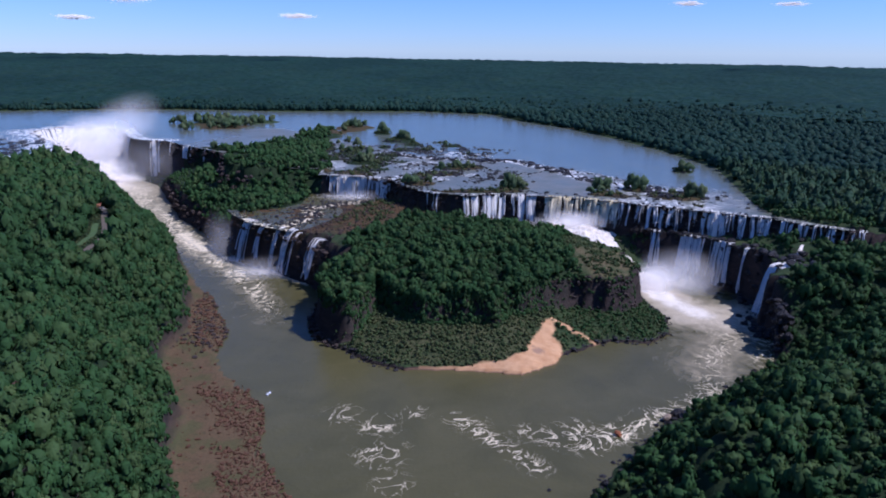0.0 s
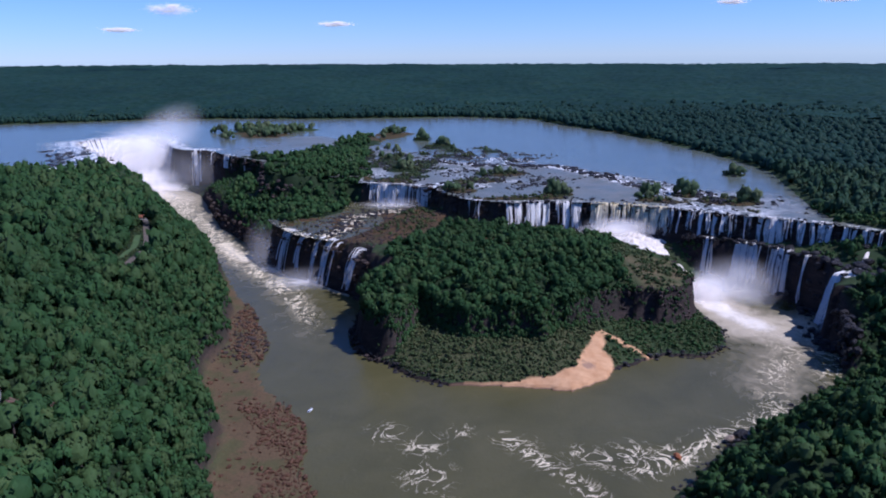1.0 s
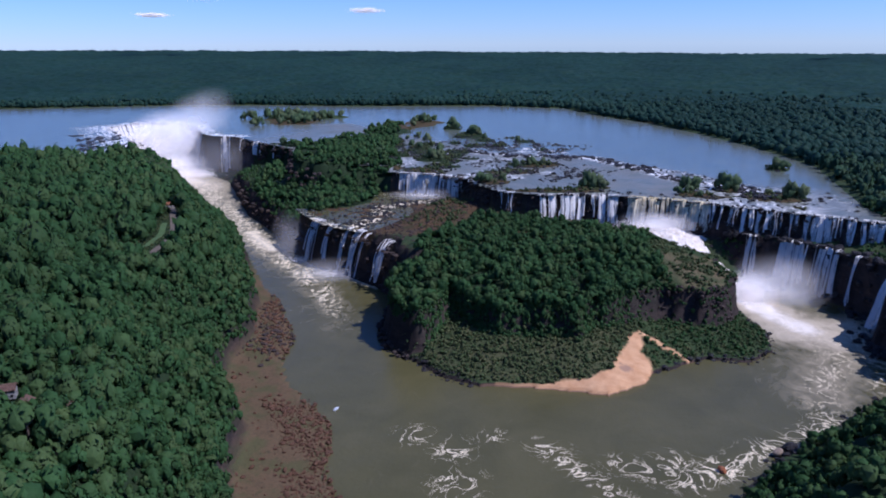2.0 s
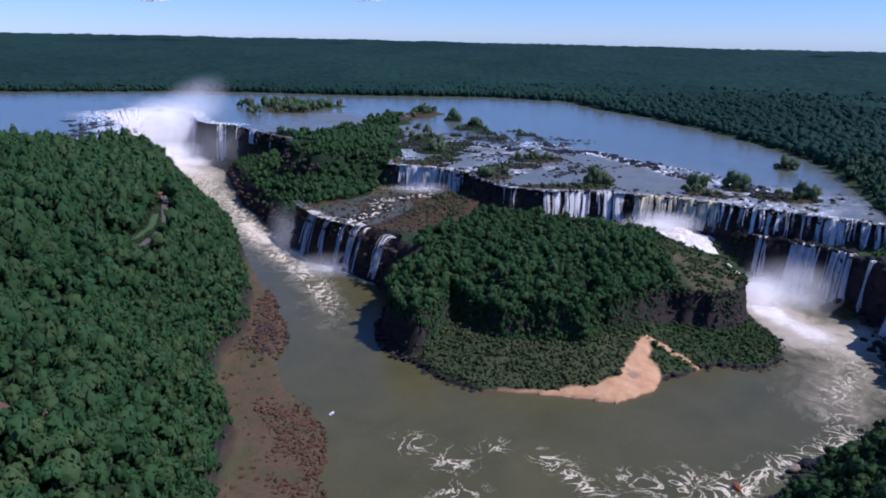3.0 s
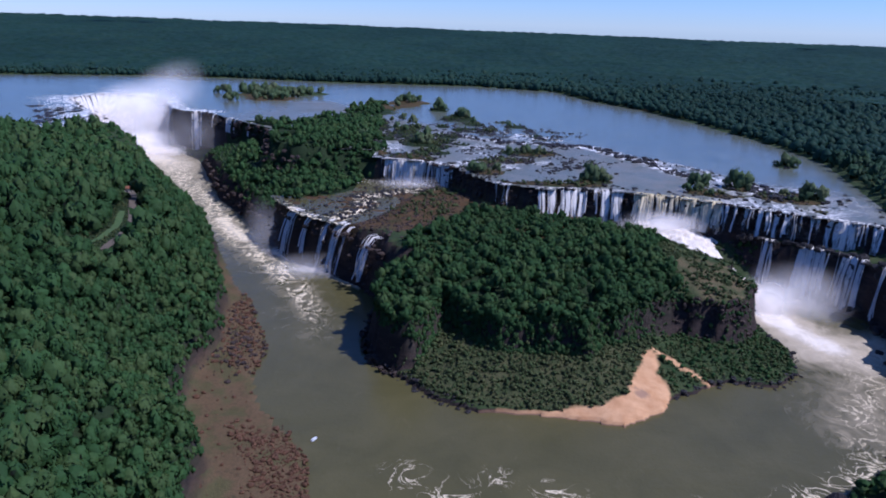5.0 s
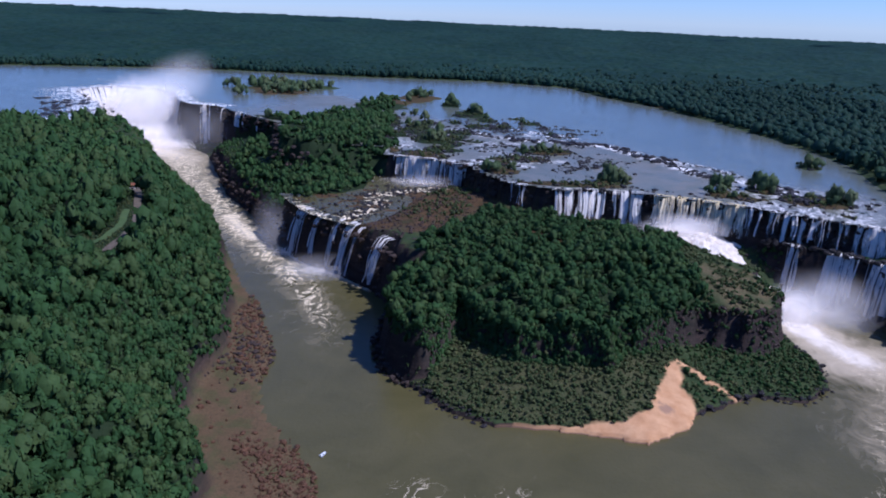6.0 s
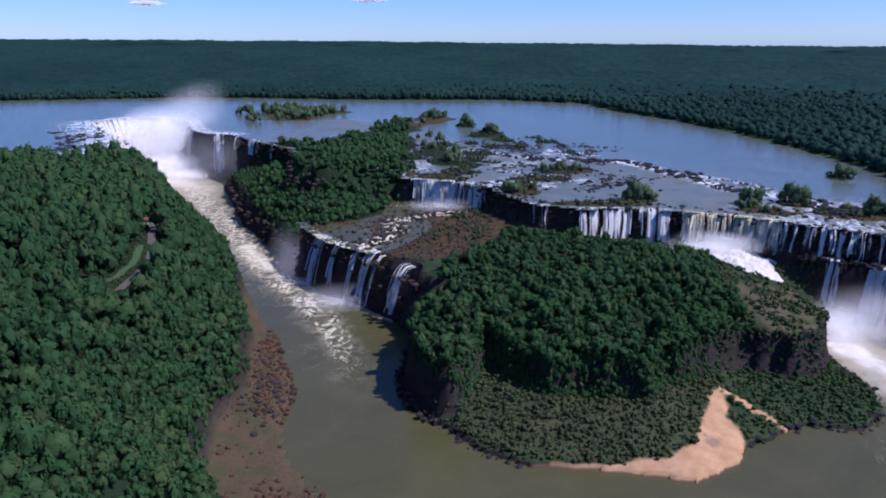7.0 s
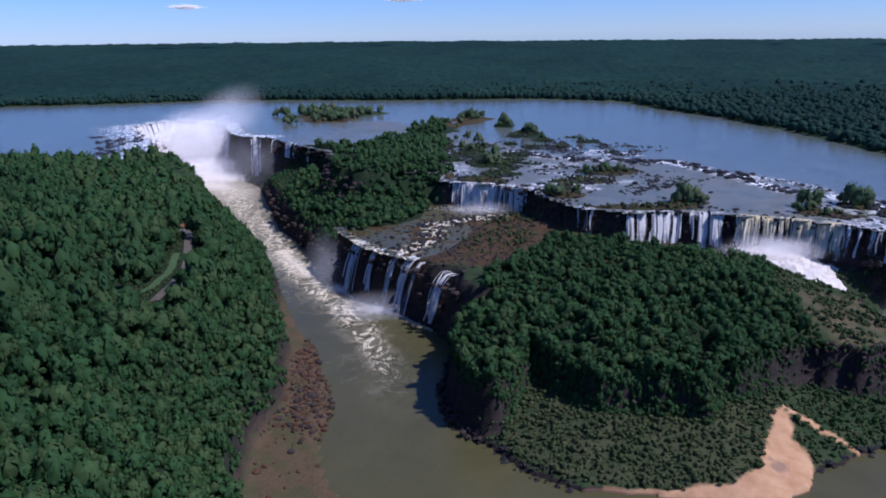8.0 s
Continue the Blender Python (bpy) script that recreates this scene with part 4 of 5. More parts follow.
x, y, rs = scatter(225, 420, 440, 690, 4.4, 25)
d, k = kinds(x, y)
m = ((k == "right") | ((k == "tiers") & (x > 322))) & (d > 6) & ~inside(x, y, UPPER) & (line_dist(x, y, [(313, 600), (330, 612), (352, 632), (358, 646)])[0] > 8) & (rs.rand(len(x)) < np.where(y < 530, 0.85, np.where(slope_of(x, y) > 1.2, 0.22, 0.6)))
x, y = x[m], y[m]
forest("crag_scrub", x, y, ground_height(x, y) - 0.4, rs.uniform(1.4, 3.2, len(x)), TUFT, leaf_mat, "dark green scrub on the crags by the falls", 1.1, 14)

x, y, rs = scatter(340, 560, 520, 760, 5.4, 28)
d, k = kinds(x, y)
m = (line_dist(x, y, MID_LIP)[0] > 9) & (far_land(x, y) > -4) & (line_dist(x, y, [(313, 600), (330, 612), (352, 632), (364, 655)])[0] > 9) & (d > 20)
x, y = x[m], y[m]
z = ground_height(x, y)
forest("crag_forest", x, y, z - 0.2, rs.uniform(2.6, 5.2, len(x)), TUFT, leaf_mat, "dark green trees on the bank by the lip of the falls", 1.1, 17)

# beyond the upper river
x, y, rs = scatter(-1500, 1900, 640, 2500, 9.0, 15)
ang = np.degrees(np.arctan2(x + 20, y - 60))
m = (ang > -43) & (ang < 45)
x, y = x[m], y[m]
fl = far_land(x, y)
rr = np.hypot(x + 20, y - 80)
m = (fl > 3) & (rr < 2450) & ((rs.rand(len(x)) < (2350 - rr) / 650) | (fl < 60)) & ~((x < 420) & (y < 700))
x, y = x[m], y[m]
z = ground_height(x, y)
r = 3.4 + 5.2 * rs.rand(len(x)) ** 1.3
lift = z + 1.0 + 7 * (fbm(x, y, 60, 3) - 0.4)
close = np.hypot(x, y) < 1080
forest("far_forest", x[close], y[close], lift[close], r[close] * 1.08, TUFT, half_hazed_leaf_mat, "dark green rainforest on the far bank of the upper river", 1.3, 18)
forest("far_forest", x[~close], y[~close], lift[~close], r[~close], FAR, hazed_leaf_mat, "even dark green rainforest beyond the upper river", 1.3, 7)

th = np.radians(np.arange(-46, 48, 0.16))
rad = [1840.0]
while rad[-1] < 4660:
    rad.append(rad[-1] * 1.0055)
TH, RAD = np.meshgrid(th, np.array(rad))
CX, CY = RAD * np.sin(TH) - 20, RAD * np.cos(TH) + 80
fl = far_land(CX, CY)
lump = fbm(CX, CY, 17, 2)
CZ = UP + rise(CX, CY) + 6 + 13 * lump + 8 * (fbm(CX, CY, 160, 3) - 0.5)
faces = grid_faces(len(th), len(rad))
k = (fl > 40).ravel()
faces = faces[k[faces].all(1)]
used = np.unique(faces)
remap = np.zeros(CX.size, int)
remap[used] = np.arange(len(used))
canopy = new("forest_canopy", mesh_of("forest_canopy", np.stack([CX, CY, CZ], -1).reshape(-1, 3)[used], remap[faces], [hazed_leaf_mat], True, {"tint": fbm(CX, CY, 40, 3).ravel()[used]}))
tagged(canopy, "unbroken rainforest canopy reaching to the skyline", "forest", kind="stuff")

# trees on the islets
rs = np.random.RandomState(21)
count = 0
for cx, cy, rx, ry, top in ISLETS[3:]:
    n = 2 + int(rx * ry / 260)
    if top < 2.2:
        n = 1
    for i in range(min(n, 9)):
        tx, ty = cx + rs.uniform(-0.6, 0.6) * rx, cy + rs.uniform(-0.6, 0.6) * ry
        tz = float(ground_height(np.array([tx]), np.array([ty]))[0])
        if tz < UP + 0.3:
            continue
        tree(tx, ty, tz - 0.8, rs.uniform(3.2, 6.0) * (1.25 if ry > 20 else 1), count, "rounded olive-green tree on a low river islet", "trees on the islets", 1.15, ISLET_MESHES)
        count += 1
for tx, ty, tr in ((105, 846, 10.5), (112, 849, 8), (96, 844, 7), (207, 834, 9.5), (216, 838, 8.5), (252, 838, 10.5), (261, 842, 9), (246, 846, 8), (304, 792, 10.5), (310, 786, 8.5), (358, 980, 8.5), (362, 972, 7), (-85, 1430, 12), (-78, 1424, 9), (-45, 1320, 11), (-36, 1314, 9), (-150, 1540, 11), (-140, 1532, 9), (-165, 1546, 9), (-95, 1046, 9), (-84, 1042, 8), (45, 1000, 7), (60, 998, 6), (-390, 1650, 10), (-370, 1655, 9), (-350, 1648, 9), (-480, 1690, 9), (-505, 1694, 9)) + tuple((-455 + 52 * rs.normal(), 1628 + 30 * rs.normal(), rs.uniform(6, 12)) for _ in range(24)) + tuple((-120 + 60 * rs.normal(), 1150 + 80 * rs.normal(), rs.uniform(4, 8)) for _ in range(10)) + tuple((-425 + 34 * rs.normal(), 1540 + 45 * rs.normal(), rs.uniform(6, 11)) for _ in range(22)):
    tree(tx, ty, UP - 0.6, tr, count, "tall rounded olive-green tree on a low river islet", "trees on the islets", 1.35, ISLET_MESHES)
    count += 1

# ---------------------------------------------------------------- falls
def lip_points(pts, k):
    """The place and the outward way at the share k of a lip (its lower side lies to the right of its course)."""
    pts = np.array(pts, float)
    seg = np.linalg.norm(np.diff(pts, axis=0), axis=1)
    at = np.clip(k, 0, 0.9999) * seg.sum()
    i = int(np.searchsorted(np.cumsum(seg), at))
    f = (at - (np.cumsum(seg)[i] - seg[i])) / seg[i]
    p = pts[i] + (pts[i + 1] - pts[i]) * f
    w = (pts[i + 1] - pts[i]) / seg[i]
    return p, np.array([w[1], -w[0]]), w


def stream_mesh(p, out, along, width, profile, rs, silt, body, fan=0.0, lean=0.0):
    """One ribbon of falling water, pleated, uneven in width, fraying at its edges."""
    taper = rs.uniform(0.4, 0.9) if fan == 0 else rs.uniform(0.2, 0.36)
    thick = rs.uniform(-0.34, 0.26) + body
    notch = rs.uniform(0, 1.6) if fan == 0 else 0.0
    reach = rs.uniform(0.8, 1.0) if width < 6 else 1.0
    rows, cols = 14, max(5, min(11, int(width * 1.2) | 1))
    po, pz = np.array(profile, float).T
    kk = np.linspace(0, 1, len(po))
    ph, sway, pleat = rs.uniform(0, 6, 4), rs.uniform(0.2, 0.9), rs.uniform(-0.5, 0.8, cols)
    V, S, E = [], [], []
    for k in np.linspace(0, 1, rows):
        o, z = np.interp(k * reach, kk, po), np.interp(k * reach, kk, pz)
        w = width * (taper + (1.2 - taper + fan) * k ** (1 + fan) + 0.12 * math.sin(k * 6 + ph[0]))
        for c in range(cols):
            u = c / (cols - 1) - 0.5
            q = p + out * (o + pleat[c] * min(1, 3 * k)) + along * (lean * k ** 1.3 + u * w + sway * math.sin(k * 8 + ph[1]) + 0.15 * w * math.sin(k * 5 + c * 1.7 + ph[2]) * 0.25)
            V.append((q[0], q[1], z - notch * (1 - k) * (k > 0) + (0.2 if 0 < k < 1 else 0) * math.sin(c * 2.1 + ph[3])))
            S.append(silt * (1 - 0.6 * k))
            E.append(0.60 + thick - 0.60 * abs(2 * u) ** 2.2 + 0.45 * (1 - k) ** 2 - (0.20 + 0.22 * fan) * k)
    i = np.arange(rows * cols).reshape(rows, cols)
    F = np.stack([i[:-1, :-1], i[:-1, 1:], i[1:, 1:], i[1:, :-1]], -1).reshape(-1, 4)
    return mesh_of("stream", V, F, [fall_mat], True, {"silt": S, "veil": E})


def drop(top, bottom, throw=4.0):
    """The course of free-falling water: (way out, height)."""
    return [(-5, top + 0.35), (-1.5, top + 0.25), (0.2, top - 0.6), (throw * 0.55, top - (top - bottom) * 0.35), (throw * 0.85, top - (top - bottom) * 0.7), (throw, bottom)]


def LIP_LENGTH(pts):
    return float(np.linalg.norm(np.diff(np.array(pts, float), axis=0), axis=1).sum())


def waterfall(label, pts, profile, shares, widths, seed, silt=0.0, body=0.0, fan=0.0, strands=2, lean=0.0):
    rs = np.random.RandomState(seed)
    fall = new("waterfall")
    for k, w in zip(shares, widths):
        p, out, along = lip_points(pts, k)
        part("stream", stream_mesh(p, out, along, w, profile, rs, silt, body, fan, lean), fall)
        for _ in range(strands):          # thin side strands
            q, out, along = lip_points(pts, k + rs.uniform(-0.9, 0.9) * w / LIP_LENGTH(pts))
            course = [(o * rs.uniform(0.85, 1.1) + 0.4, z) for o, z in profile]
            part("stream", stream_mesh(q, out, along, rs.uniform(0.8, 0.8 + 0.25 * w), course, rs, silt, body + 0.1, fan * 0.5, lean), fall)
    return tagged(fall, label, "waterfall", "waterfalls of the gorge")


def veil(fall, pts, profile, n, width, seed):
    """Thin, wide, half-clear water behind the ribbons."""
    rs = np.random.RandomState(seed)
    back = [(o - 0.9, z) for o, z in profile]
    for k in (np.arange(n) + rs.uniform(0.2, 0.8, n)) / n:
        p, out, way = lip_points(pts, k)
        part("stream", stream_mesh(p, out, way, width * rs.uniform(0.7, 1.3), back, rs, 0.0, -0.22), fall)


def spread(n, lo, hi, w0, w1, seed):
    rs = np.random.RandomState(seed)
    e = np.sort(np.r_[lo, lo + (hi - lo) * (np.arange(1, n) / n + rs.uniform(-0.42, 0.42, n - 1) / n), hi])
    return [(a + b) / 2 for a, b in zip(e[:-1], e[1:])], [0.55 * w0 + (1.2 * w1 - 0.55 * w0) * rs.rand() ** 2.0 for _ in range(n)]


SIDE_LIP = [(-218, 811), (-191, 777), (-166, 754), (-143, 739), (-110, 702), (-92, 680)]
waterfall("white ribbons of water fanning down a brown cliff", SIDE_LIP, [(-6, 47.0), (0, 46.4), (5, 40), (9, 27), (12, 13), (14, 1)],
          [0.19, 0.23, 0.37, 0.50, 0.575, 0.61, 0.68, 0.85, 0.885], [7, 5, 6, 5, 9, 6, 3.5, 4.5, 4], 31, body=0.26, fan=0.9, strands=3, lean=-8)
waterfall("wide white curtain of water dropping onto a shelf", [(-138, 942), (-121, 937), (-83, 928), (-42, 902)], drop(UP, 45, 3.5), *spread(20, 0.12, 0.98, 5, 9, 32), 32)
waterfall("narrow white water threads over dark rock", [(0, 827), (16, 815)], drop(UP, 47, 3), [0.2, 0.6, 0.9], [1.6, 2.6, 1.4], 33)
row = waterfall("row of white water ribbons over a dark cliff", [(43, 802), (89, 808), (128, 802)], drop(UP, 41, 4), [0.02, 0.07, 0.15, 0.30, 0.35, 0.41, 0.50, 0.57, 0.68, 0.77, 0.88, 0.93], [4, 2, 3.5, 3, 5, 2.5, 5, 2, 4, 4.5, 3.5, 5], 34, body=0.06, strands=1)
waterfall("broad yellowish curtain of silty water", [(138, 799), (146, 795), (177, 787), (212, 769)], drop(UP, 43, 6), *spread(17, 0.0, 1.0, 6, 10, 35), 35, silt=0.9, body=0.10, strands=3)
veil(row, [(43, 802), (89, 808), (128, 802)], drop(UP, 41, 4), 8, 10, 50)
row = waterfall("long row of white water curtains over dark rock", [(212, 769), (237, 752), (268, 735), (303, 716), (346, 690)], drop(UP, 47, 5), [0.0, 0.04, 0.09, 0.15, 0.19, 0.23, 0.27, 0.32, 0.37, 0.41, 0.45, 0.50, 0.60, 0.64, 0.67, 0.74, 0.78, 0.82, 0.90, 0.94, 0.99], [4, 6, 3, 7, 5, 6, 3, 7, 4, 3, 5, 3, 8, 9, 6, 7, 4, 6, 5, 7, 8], 36, body=0.04, strands=1)
veil(row, [(212, 769), (237, 752), (268, 735), (303, 716), (346, 690)], drop(UP, 47, 5), 16, 10, 51)
waterfall("white lower cascade of a two-tier fall", [(226, 748), (242, 738), (264, 723), (293, 701), (309, 676), (316, 656)], drop(48, 2, 6), [0.17, 0.215, 0.40, 0.45, 0.50, 0.54, 0.66, 0.72, 0.78, 0.93], [5, 3, 8, 8, 7, 5, 6, 7, 5, 3], 37, body=0.17, fan=0.2, strands=3)
waterfall("single white fall between black rocks", [(315, 614), (323, 594)], [(-8, 48), (-3, 47), (0, 45.5), (5, 34), (9, 16), (12, 1)], [0.1, 0.45, 0.8], [13, 14, 12], 38, body=0.28, fan=0.4, strands=1)
waterfall("distant white water ribbons over dark rock", [(352, 684), (376, 656), (410, 633)], drop(UP, 44, 4), *spread(10, 0.0, 1.0, 2.0, 4.5, 39), 39)
waterfall("tall white fall at the gorge head", [(-508, 1307), (-472, 1300)], drop(UP, 4, 7), [0.55], [15], 40, body=0.3, fan=0.2)
waterfall("small white falls on a wooded wall", [(-470, 1290), (-398, 1222), (-352, 1178)], drop(UP, 50, 4), [0.2, 0.50, 0.55, 0.63, 0.9], [3, 10, 9, 4, 3], 41, body=0.25)
waterfall("huge white horseshoe fall in heavy spray", UPPER[5:12], drop(UP, 4, 12), *spread(46, 0.0, 0.97, 16, 24, 42), 42, body=0.2, strands=0)
waterfall("white water stepping down the plateau's edge", UPPER[2:6], drop(UP, 20, 8), *spread(12, 0.1, 0.98, 3, 9, 43), 43)

# ---------------------------------------------------------------- rocks
def rock_template(seed, fine=False):
    rs = np.random.RandomState(seed)
    v, f = (ICO2_V, ICO2_F) if fine else (ICO_V, ICO_F)
    ax = rs.normal(size=(7, 3))
    ax /= np.linalg.norm(ax, axis=1)[:, None]
    cut = rs.uniform(0.55, 0.9, 7)
    out = v.copy()
    for a, c in zip(ax, cut):          # flat broken faces
        over = np.maximum(out @ a - c, 0)
        out = out - over[:, None] * a
    out = out * rs.uniform(0.93, 1.07, (len(v), 1)) * (1.0, rs.uniform(0.65, 0.95), rs.uniform(0.5, 0.8))
    return out, f


ROCKS = [rock_template(500 + i) for i in range(8)]
FINE_ROCKS = [rock_template(520 + i, True) for i in range(5)]


def rock_field(name, x, y, z, r, mat, label, seed, flatness=1.0):
    rs = np.random.RandomState(seed)
    V, F, n = [], [], 0
    for i in range(len(x)):
        tv, tf = ROCKS[rs.randint(len(ROCKS))]
        a = rs.uniform(0, 6.28)
        c, s = math.cos(a), math.sin(a)
        v = np.stack([tv[:, 0] * c - tv[:, 1] * s, tv[:, 0] * s + tv[:, 1] * c, tv[:, 2] * flatness], -1) * r[i] * rs.uniform(0.8, 1.2, 3)
        V.append(v + (x[i], y[i], z[i] + 0.15 * r[i])), F.append(tf + n)
        n += len(v)
    ob = new(name, mesh_of(name, np.concatenate(V), np.concatenate(F), [mat]))
    return tagged(ob, label, "rocks", kind="stuff")


ROCK_MESHES = {}


def boulder(x, y, z, r, i, mat, label, group):
    key = (mat.name, i % len(FINE_ROCKS))
    if key not in ROCK_MESHES:
        v, f = FINE_ROCKS[key[1]]
        ROCK_MESHES[key] = mesh_of("boulder", v, f, [mat])
    ob = new("boulder", ROCK_MESHES[key])
    ob.matrix_basis = Matrix.Translation((x, y, z + 0.2 * r)) @ Matrix.Rotation(i * 1.9, 4, "Z") @ Matrix.Diagonal((r, r * 0.9, r * 0.85, 1))
    return tagged(ob, label, "boulder", group)


def gz(x, y):
    return ground_height(np.atleast_1d(np.asarray(x, float)), np.atleast_1d(np.asarray(y, float)))


# stones along the left beach
x, y, rs = scatter(-215, -50, 240, 720, 2.3, 51)
d, k = kinds(x, y)
beach = np.interp(y, [200, 330, 440, 520, 600, 690, 800], [50, 52, 48, 36, 24, 12, 4])
dens = 1.3 * (1 - sstep(d, 0.45 * beach, 0.72 * beach)) * sstep(fbm(x, y, 30, 3), 0.22, 0.42) + 0.04
dens = dens * (1 - sstep(y, 442, 470)) + 0.04 + 0.85 * sstep(y, 515, 550)
m = (k == "left") & (d > -2.5) & (d < beach + 3) & (rs.rand(len(x)) < dens)
x, y = x[m], y[m]
z = gz(x, y)
r = 0.6 + 1.9 * rs.rand(len(x)) ** 2.6
big = (r > 1.55) & (np.cumsum(r > 1.55) <= 150)
dark = ~big & (y > 500) & (rs.rand(len(x)) < 0.3)
rock_field("dark_stones", x[dark], y[dark], z[dark], r[dark] * 1.25, rock_mat, "dark brown broken rocks at the foot of the bank", 67)
big_or_dark = big | dark
rock_field("beach_stones", x[~big_or_dark], y[~big_or_dark], z[~big_or_dark], r[~big_or_dark], red_rock_mat, "red-brown broken stones strewn along a river beach", 61)
for i, n in enumerate(np.nonzero(big)[0]):
    boulder(x[n], y[n], max(z[n], -0.5), r[n], i, red_rock_mat, "rough red-brown boulder on the stony beach", "boulders on the beach")

# dark stones at the island's and the other banks' feet
x, y, rs = scatter(-130, 350, 320, 700, 2.6, 52)
d, k = kinds(x, y)
sand_near = inside(x, y, SAND) | (line_dist(x, y, SAND, True)[0] < 2.5)
m = (((k == "island") & (d > -3) & (d < 5)) | ((k == "right") & (d > -4) & (d < 7)) | ((k == "tiers") & (d > -16) & (d < 2) & (x > 270))) & ~sand_near & (rs.rand(len(x)) < 0.6)
x, y = x[m], y[m]
z = np.maximum(gz(x, y), -0.6)
rock_field("shore_rocks", x, y, z, 0.6 + 2.2 * rs.rand(len(x)) ** 2.5, wet_rock_mat, "dark wet rocks along the water's edge", 62)

# rocks of the rapids above the falls, and along the lips
x, y, rs = scatter(-260, 380, 640, 1330, 3.6, 53)
z = gz(x, y)
up_here = inside(x, y, UPPER)
strip_d = line_dist(x, y, STRIP)[0]
lip_d = line_dist(x, y, MID_LIP)[0]
near_islet = (z > UP - 0.25) & (z < UP + 0.9)
braid = sstep(x, -230, -150) * (1 - sstep(y, 1180, 1320)) * sstep(fbm(x + 77, y, 24, 3), 0.52, 0.64) * 1.6
for spur in SPURS:
    strip_d = np.minimum(strip_d, line_dist(x, y, spur)[0] + 2)
chance = 0.62 * np.exp(-(strip_d / 10) ** 2) + 0.75 * np.exp(-(lip_d / 5) ** 2) + 0.6 * braid * (1 - sstep(x, 90, 170)) + 0.35 * near_islet + 0.5 * sstep(fbm(x, y + 50, 16, 3), 0.42, 0.6) * np.exp(-((x - 280) / 80) ** 2 - ((y - 780) / 60) ** 2)
m = up_here & (z < UP + 1.6) & (z > UP - 3) & (far_land(x, y) < -4) & (rs.rand(len(x)) < chance)
x, y, z = x[m], y[m], z[m]
z = np.clip(z, UP - 0.7, UP + 0.4)
rock_field("rapids_rocks", x, y, z, (0.7 + 3.0 * rs.rand(len(x)) ** 2.2) * (1 + 0.6 * (line_dist(x, y, STRIP)[0] < 16)), wet_rock_mat, "black rocks breaking the rapids above the falls", 63)

# black ledges at the throat's rim
rs = np.random.RandomState(57)
rim = [lip_points(UPPER[2:8], k)[0] + rs.normal(size=2) * 7 for k in rs.rand(260)]
rim = np.array(rim)
rock_field("rim_rocks", rim[:, 0], rim[:, 1], rs.uniform(52, 70.5, 260), 1.5 + 5.0 * rs.rand(260) ** 2, wet_rock_mat, "black stepped rocks at the rim of the horseshoe fall", 66, 0.5)

# broken blocks on the faces of the cliffs, and knobs of rock that part the water at the lips
def face_blocks(name, foot, n, lo, hi, back, size, label, seed, mat):
    rs = np.random.RandomState(seed)
    P = np.array([lip_points(foot, k)[0] - lip_points(foot, k)[1] * rs.uniform(*back) for k in rs.rand(n)])
    z = rs.uniform(lo, hi, n)
    rock_field(name, P[:, 0], P[:, 1], z, size * (0.35 + 0.9 * rs.rand(n) ** 1.8), mat, label, seed + 1)


face_blocks("cliff_blocks", SIDE_LIP, 150, 2, 44, (-9, -3), 3.4, "broken brown basalt blocks on the face under the shelf", 901, rock_mat)
face_blocks("cliff_blocks", MID_LIP[2:18], 330, 47, 71, (-1.0, 1.5), 3.6, "broken dark basalt blocks on the cliff behind the falls", 903, rock_mat)
face_blocks("cliff_blocks", [(226, 748), (242, 738), (264, 723), (293, 701), (309, 676), (316, 656), (318, 630)], 70, 1, 46, (-0.5, 2.5), 4.0, "broken black basalt blocks on the lower tier of the falls", 905, wet_rock_mat)
face_blocks("lip_knobs", MID_LIP[2:18], 120, 70.2, 72.2, (-1.5, 1.5), 2.6, "dark knobs of rock along the lip of the falls", 907, wet_rock_mat)
face_blocks("ledge_knobs", [(226, 748), (242, 738), (264, 723), (293, 701), (309, 676)], 70, 45.5, 48.5, (-1.0, 5), 3.4, "dark knobs of rock on the ledge between two falls", 909, wet_rock_mat)
face_blocks("gorge_blocks", GORGE[1:] + SHELF_FOOT[:1], 160, 0, 22, (-1, 7), 4.0, "dark boulders at the foot of the gorge wall", 911, rock_mat)
face_blocks("cliff_blocks", UPPER[12:19], 190, 44, 71, (-8, 3), 4.6, "dark basalt blocks on the overgrown wall of the plateau", 915, rock_mat)
face_blocks("crag_blocks", [(294, 574), (289, 545), (276, 515)], 90, 0, 34, (0, 9), 4.6, "black basalt crags beside the single fall", 917, wet_rock_mat)
face_blocks("crag_blocks", [(298, 582), (286, 566), (283, 548)], 44, -1, 2.5, (-5, 6), 3.6, "black boulders at the foot of the crags", 919, wet_rock_mat)
face_blocks("island_blocks", [(-116, 693), (-97, 662), (-101, 609), (-100, 585), (-90, 552), (-70, 530)], 110, -0.5, 5, (-3, 3), 2.6, "dark fallen blocks at the foot of the island", 913, rock_mat)

# broken face of the island's bare eastern cliff
x, y, rs = scatter(88, 222, 535, 700, 1.7, 32)
d, k = kinds(x, y)
m = (k == "island") & (slope_of(x, y) > 1.1) & (d > 3) & (rs.rand(len(x)) < 0.5)
x, y = x[m], y[m]
rock_field("cliff_blocks", x, y, gz(x, y) - rs.uniform(0, 2, len(x)), 0.8 + 2.4 * rs.rand(len(x)) ** 1.8, rock_mat, "broken brown basalt blocks on the island's bare cliff", 921, 1.3)

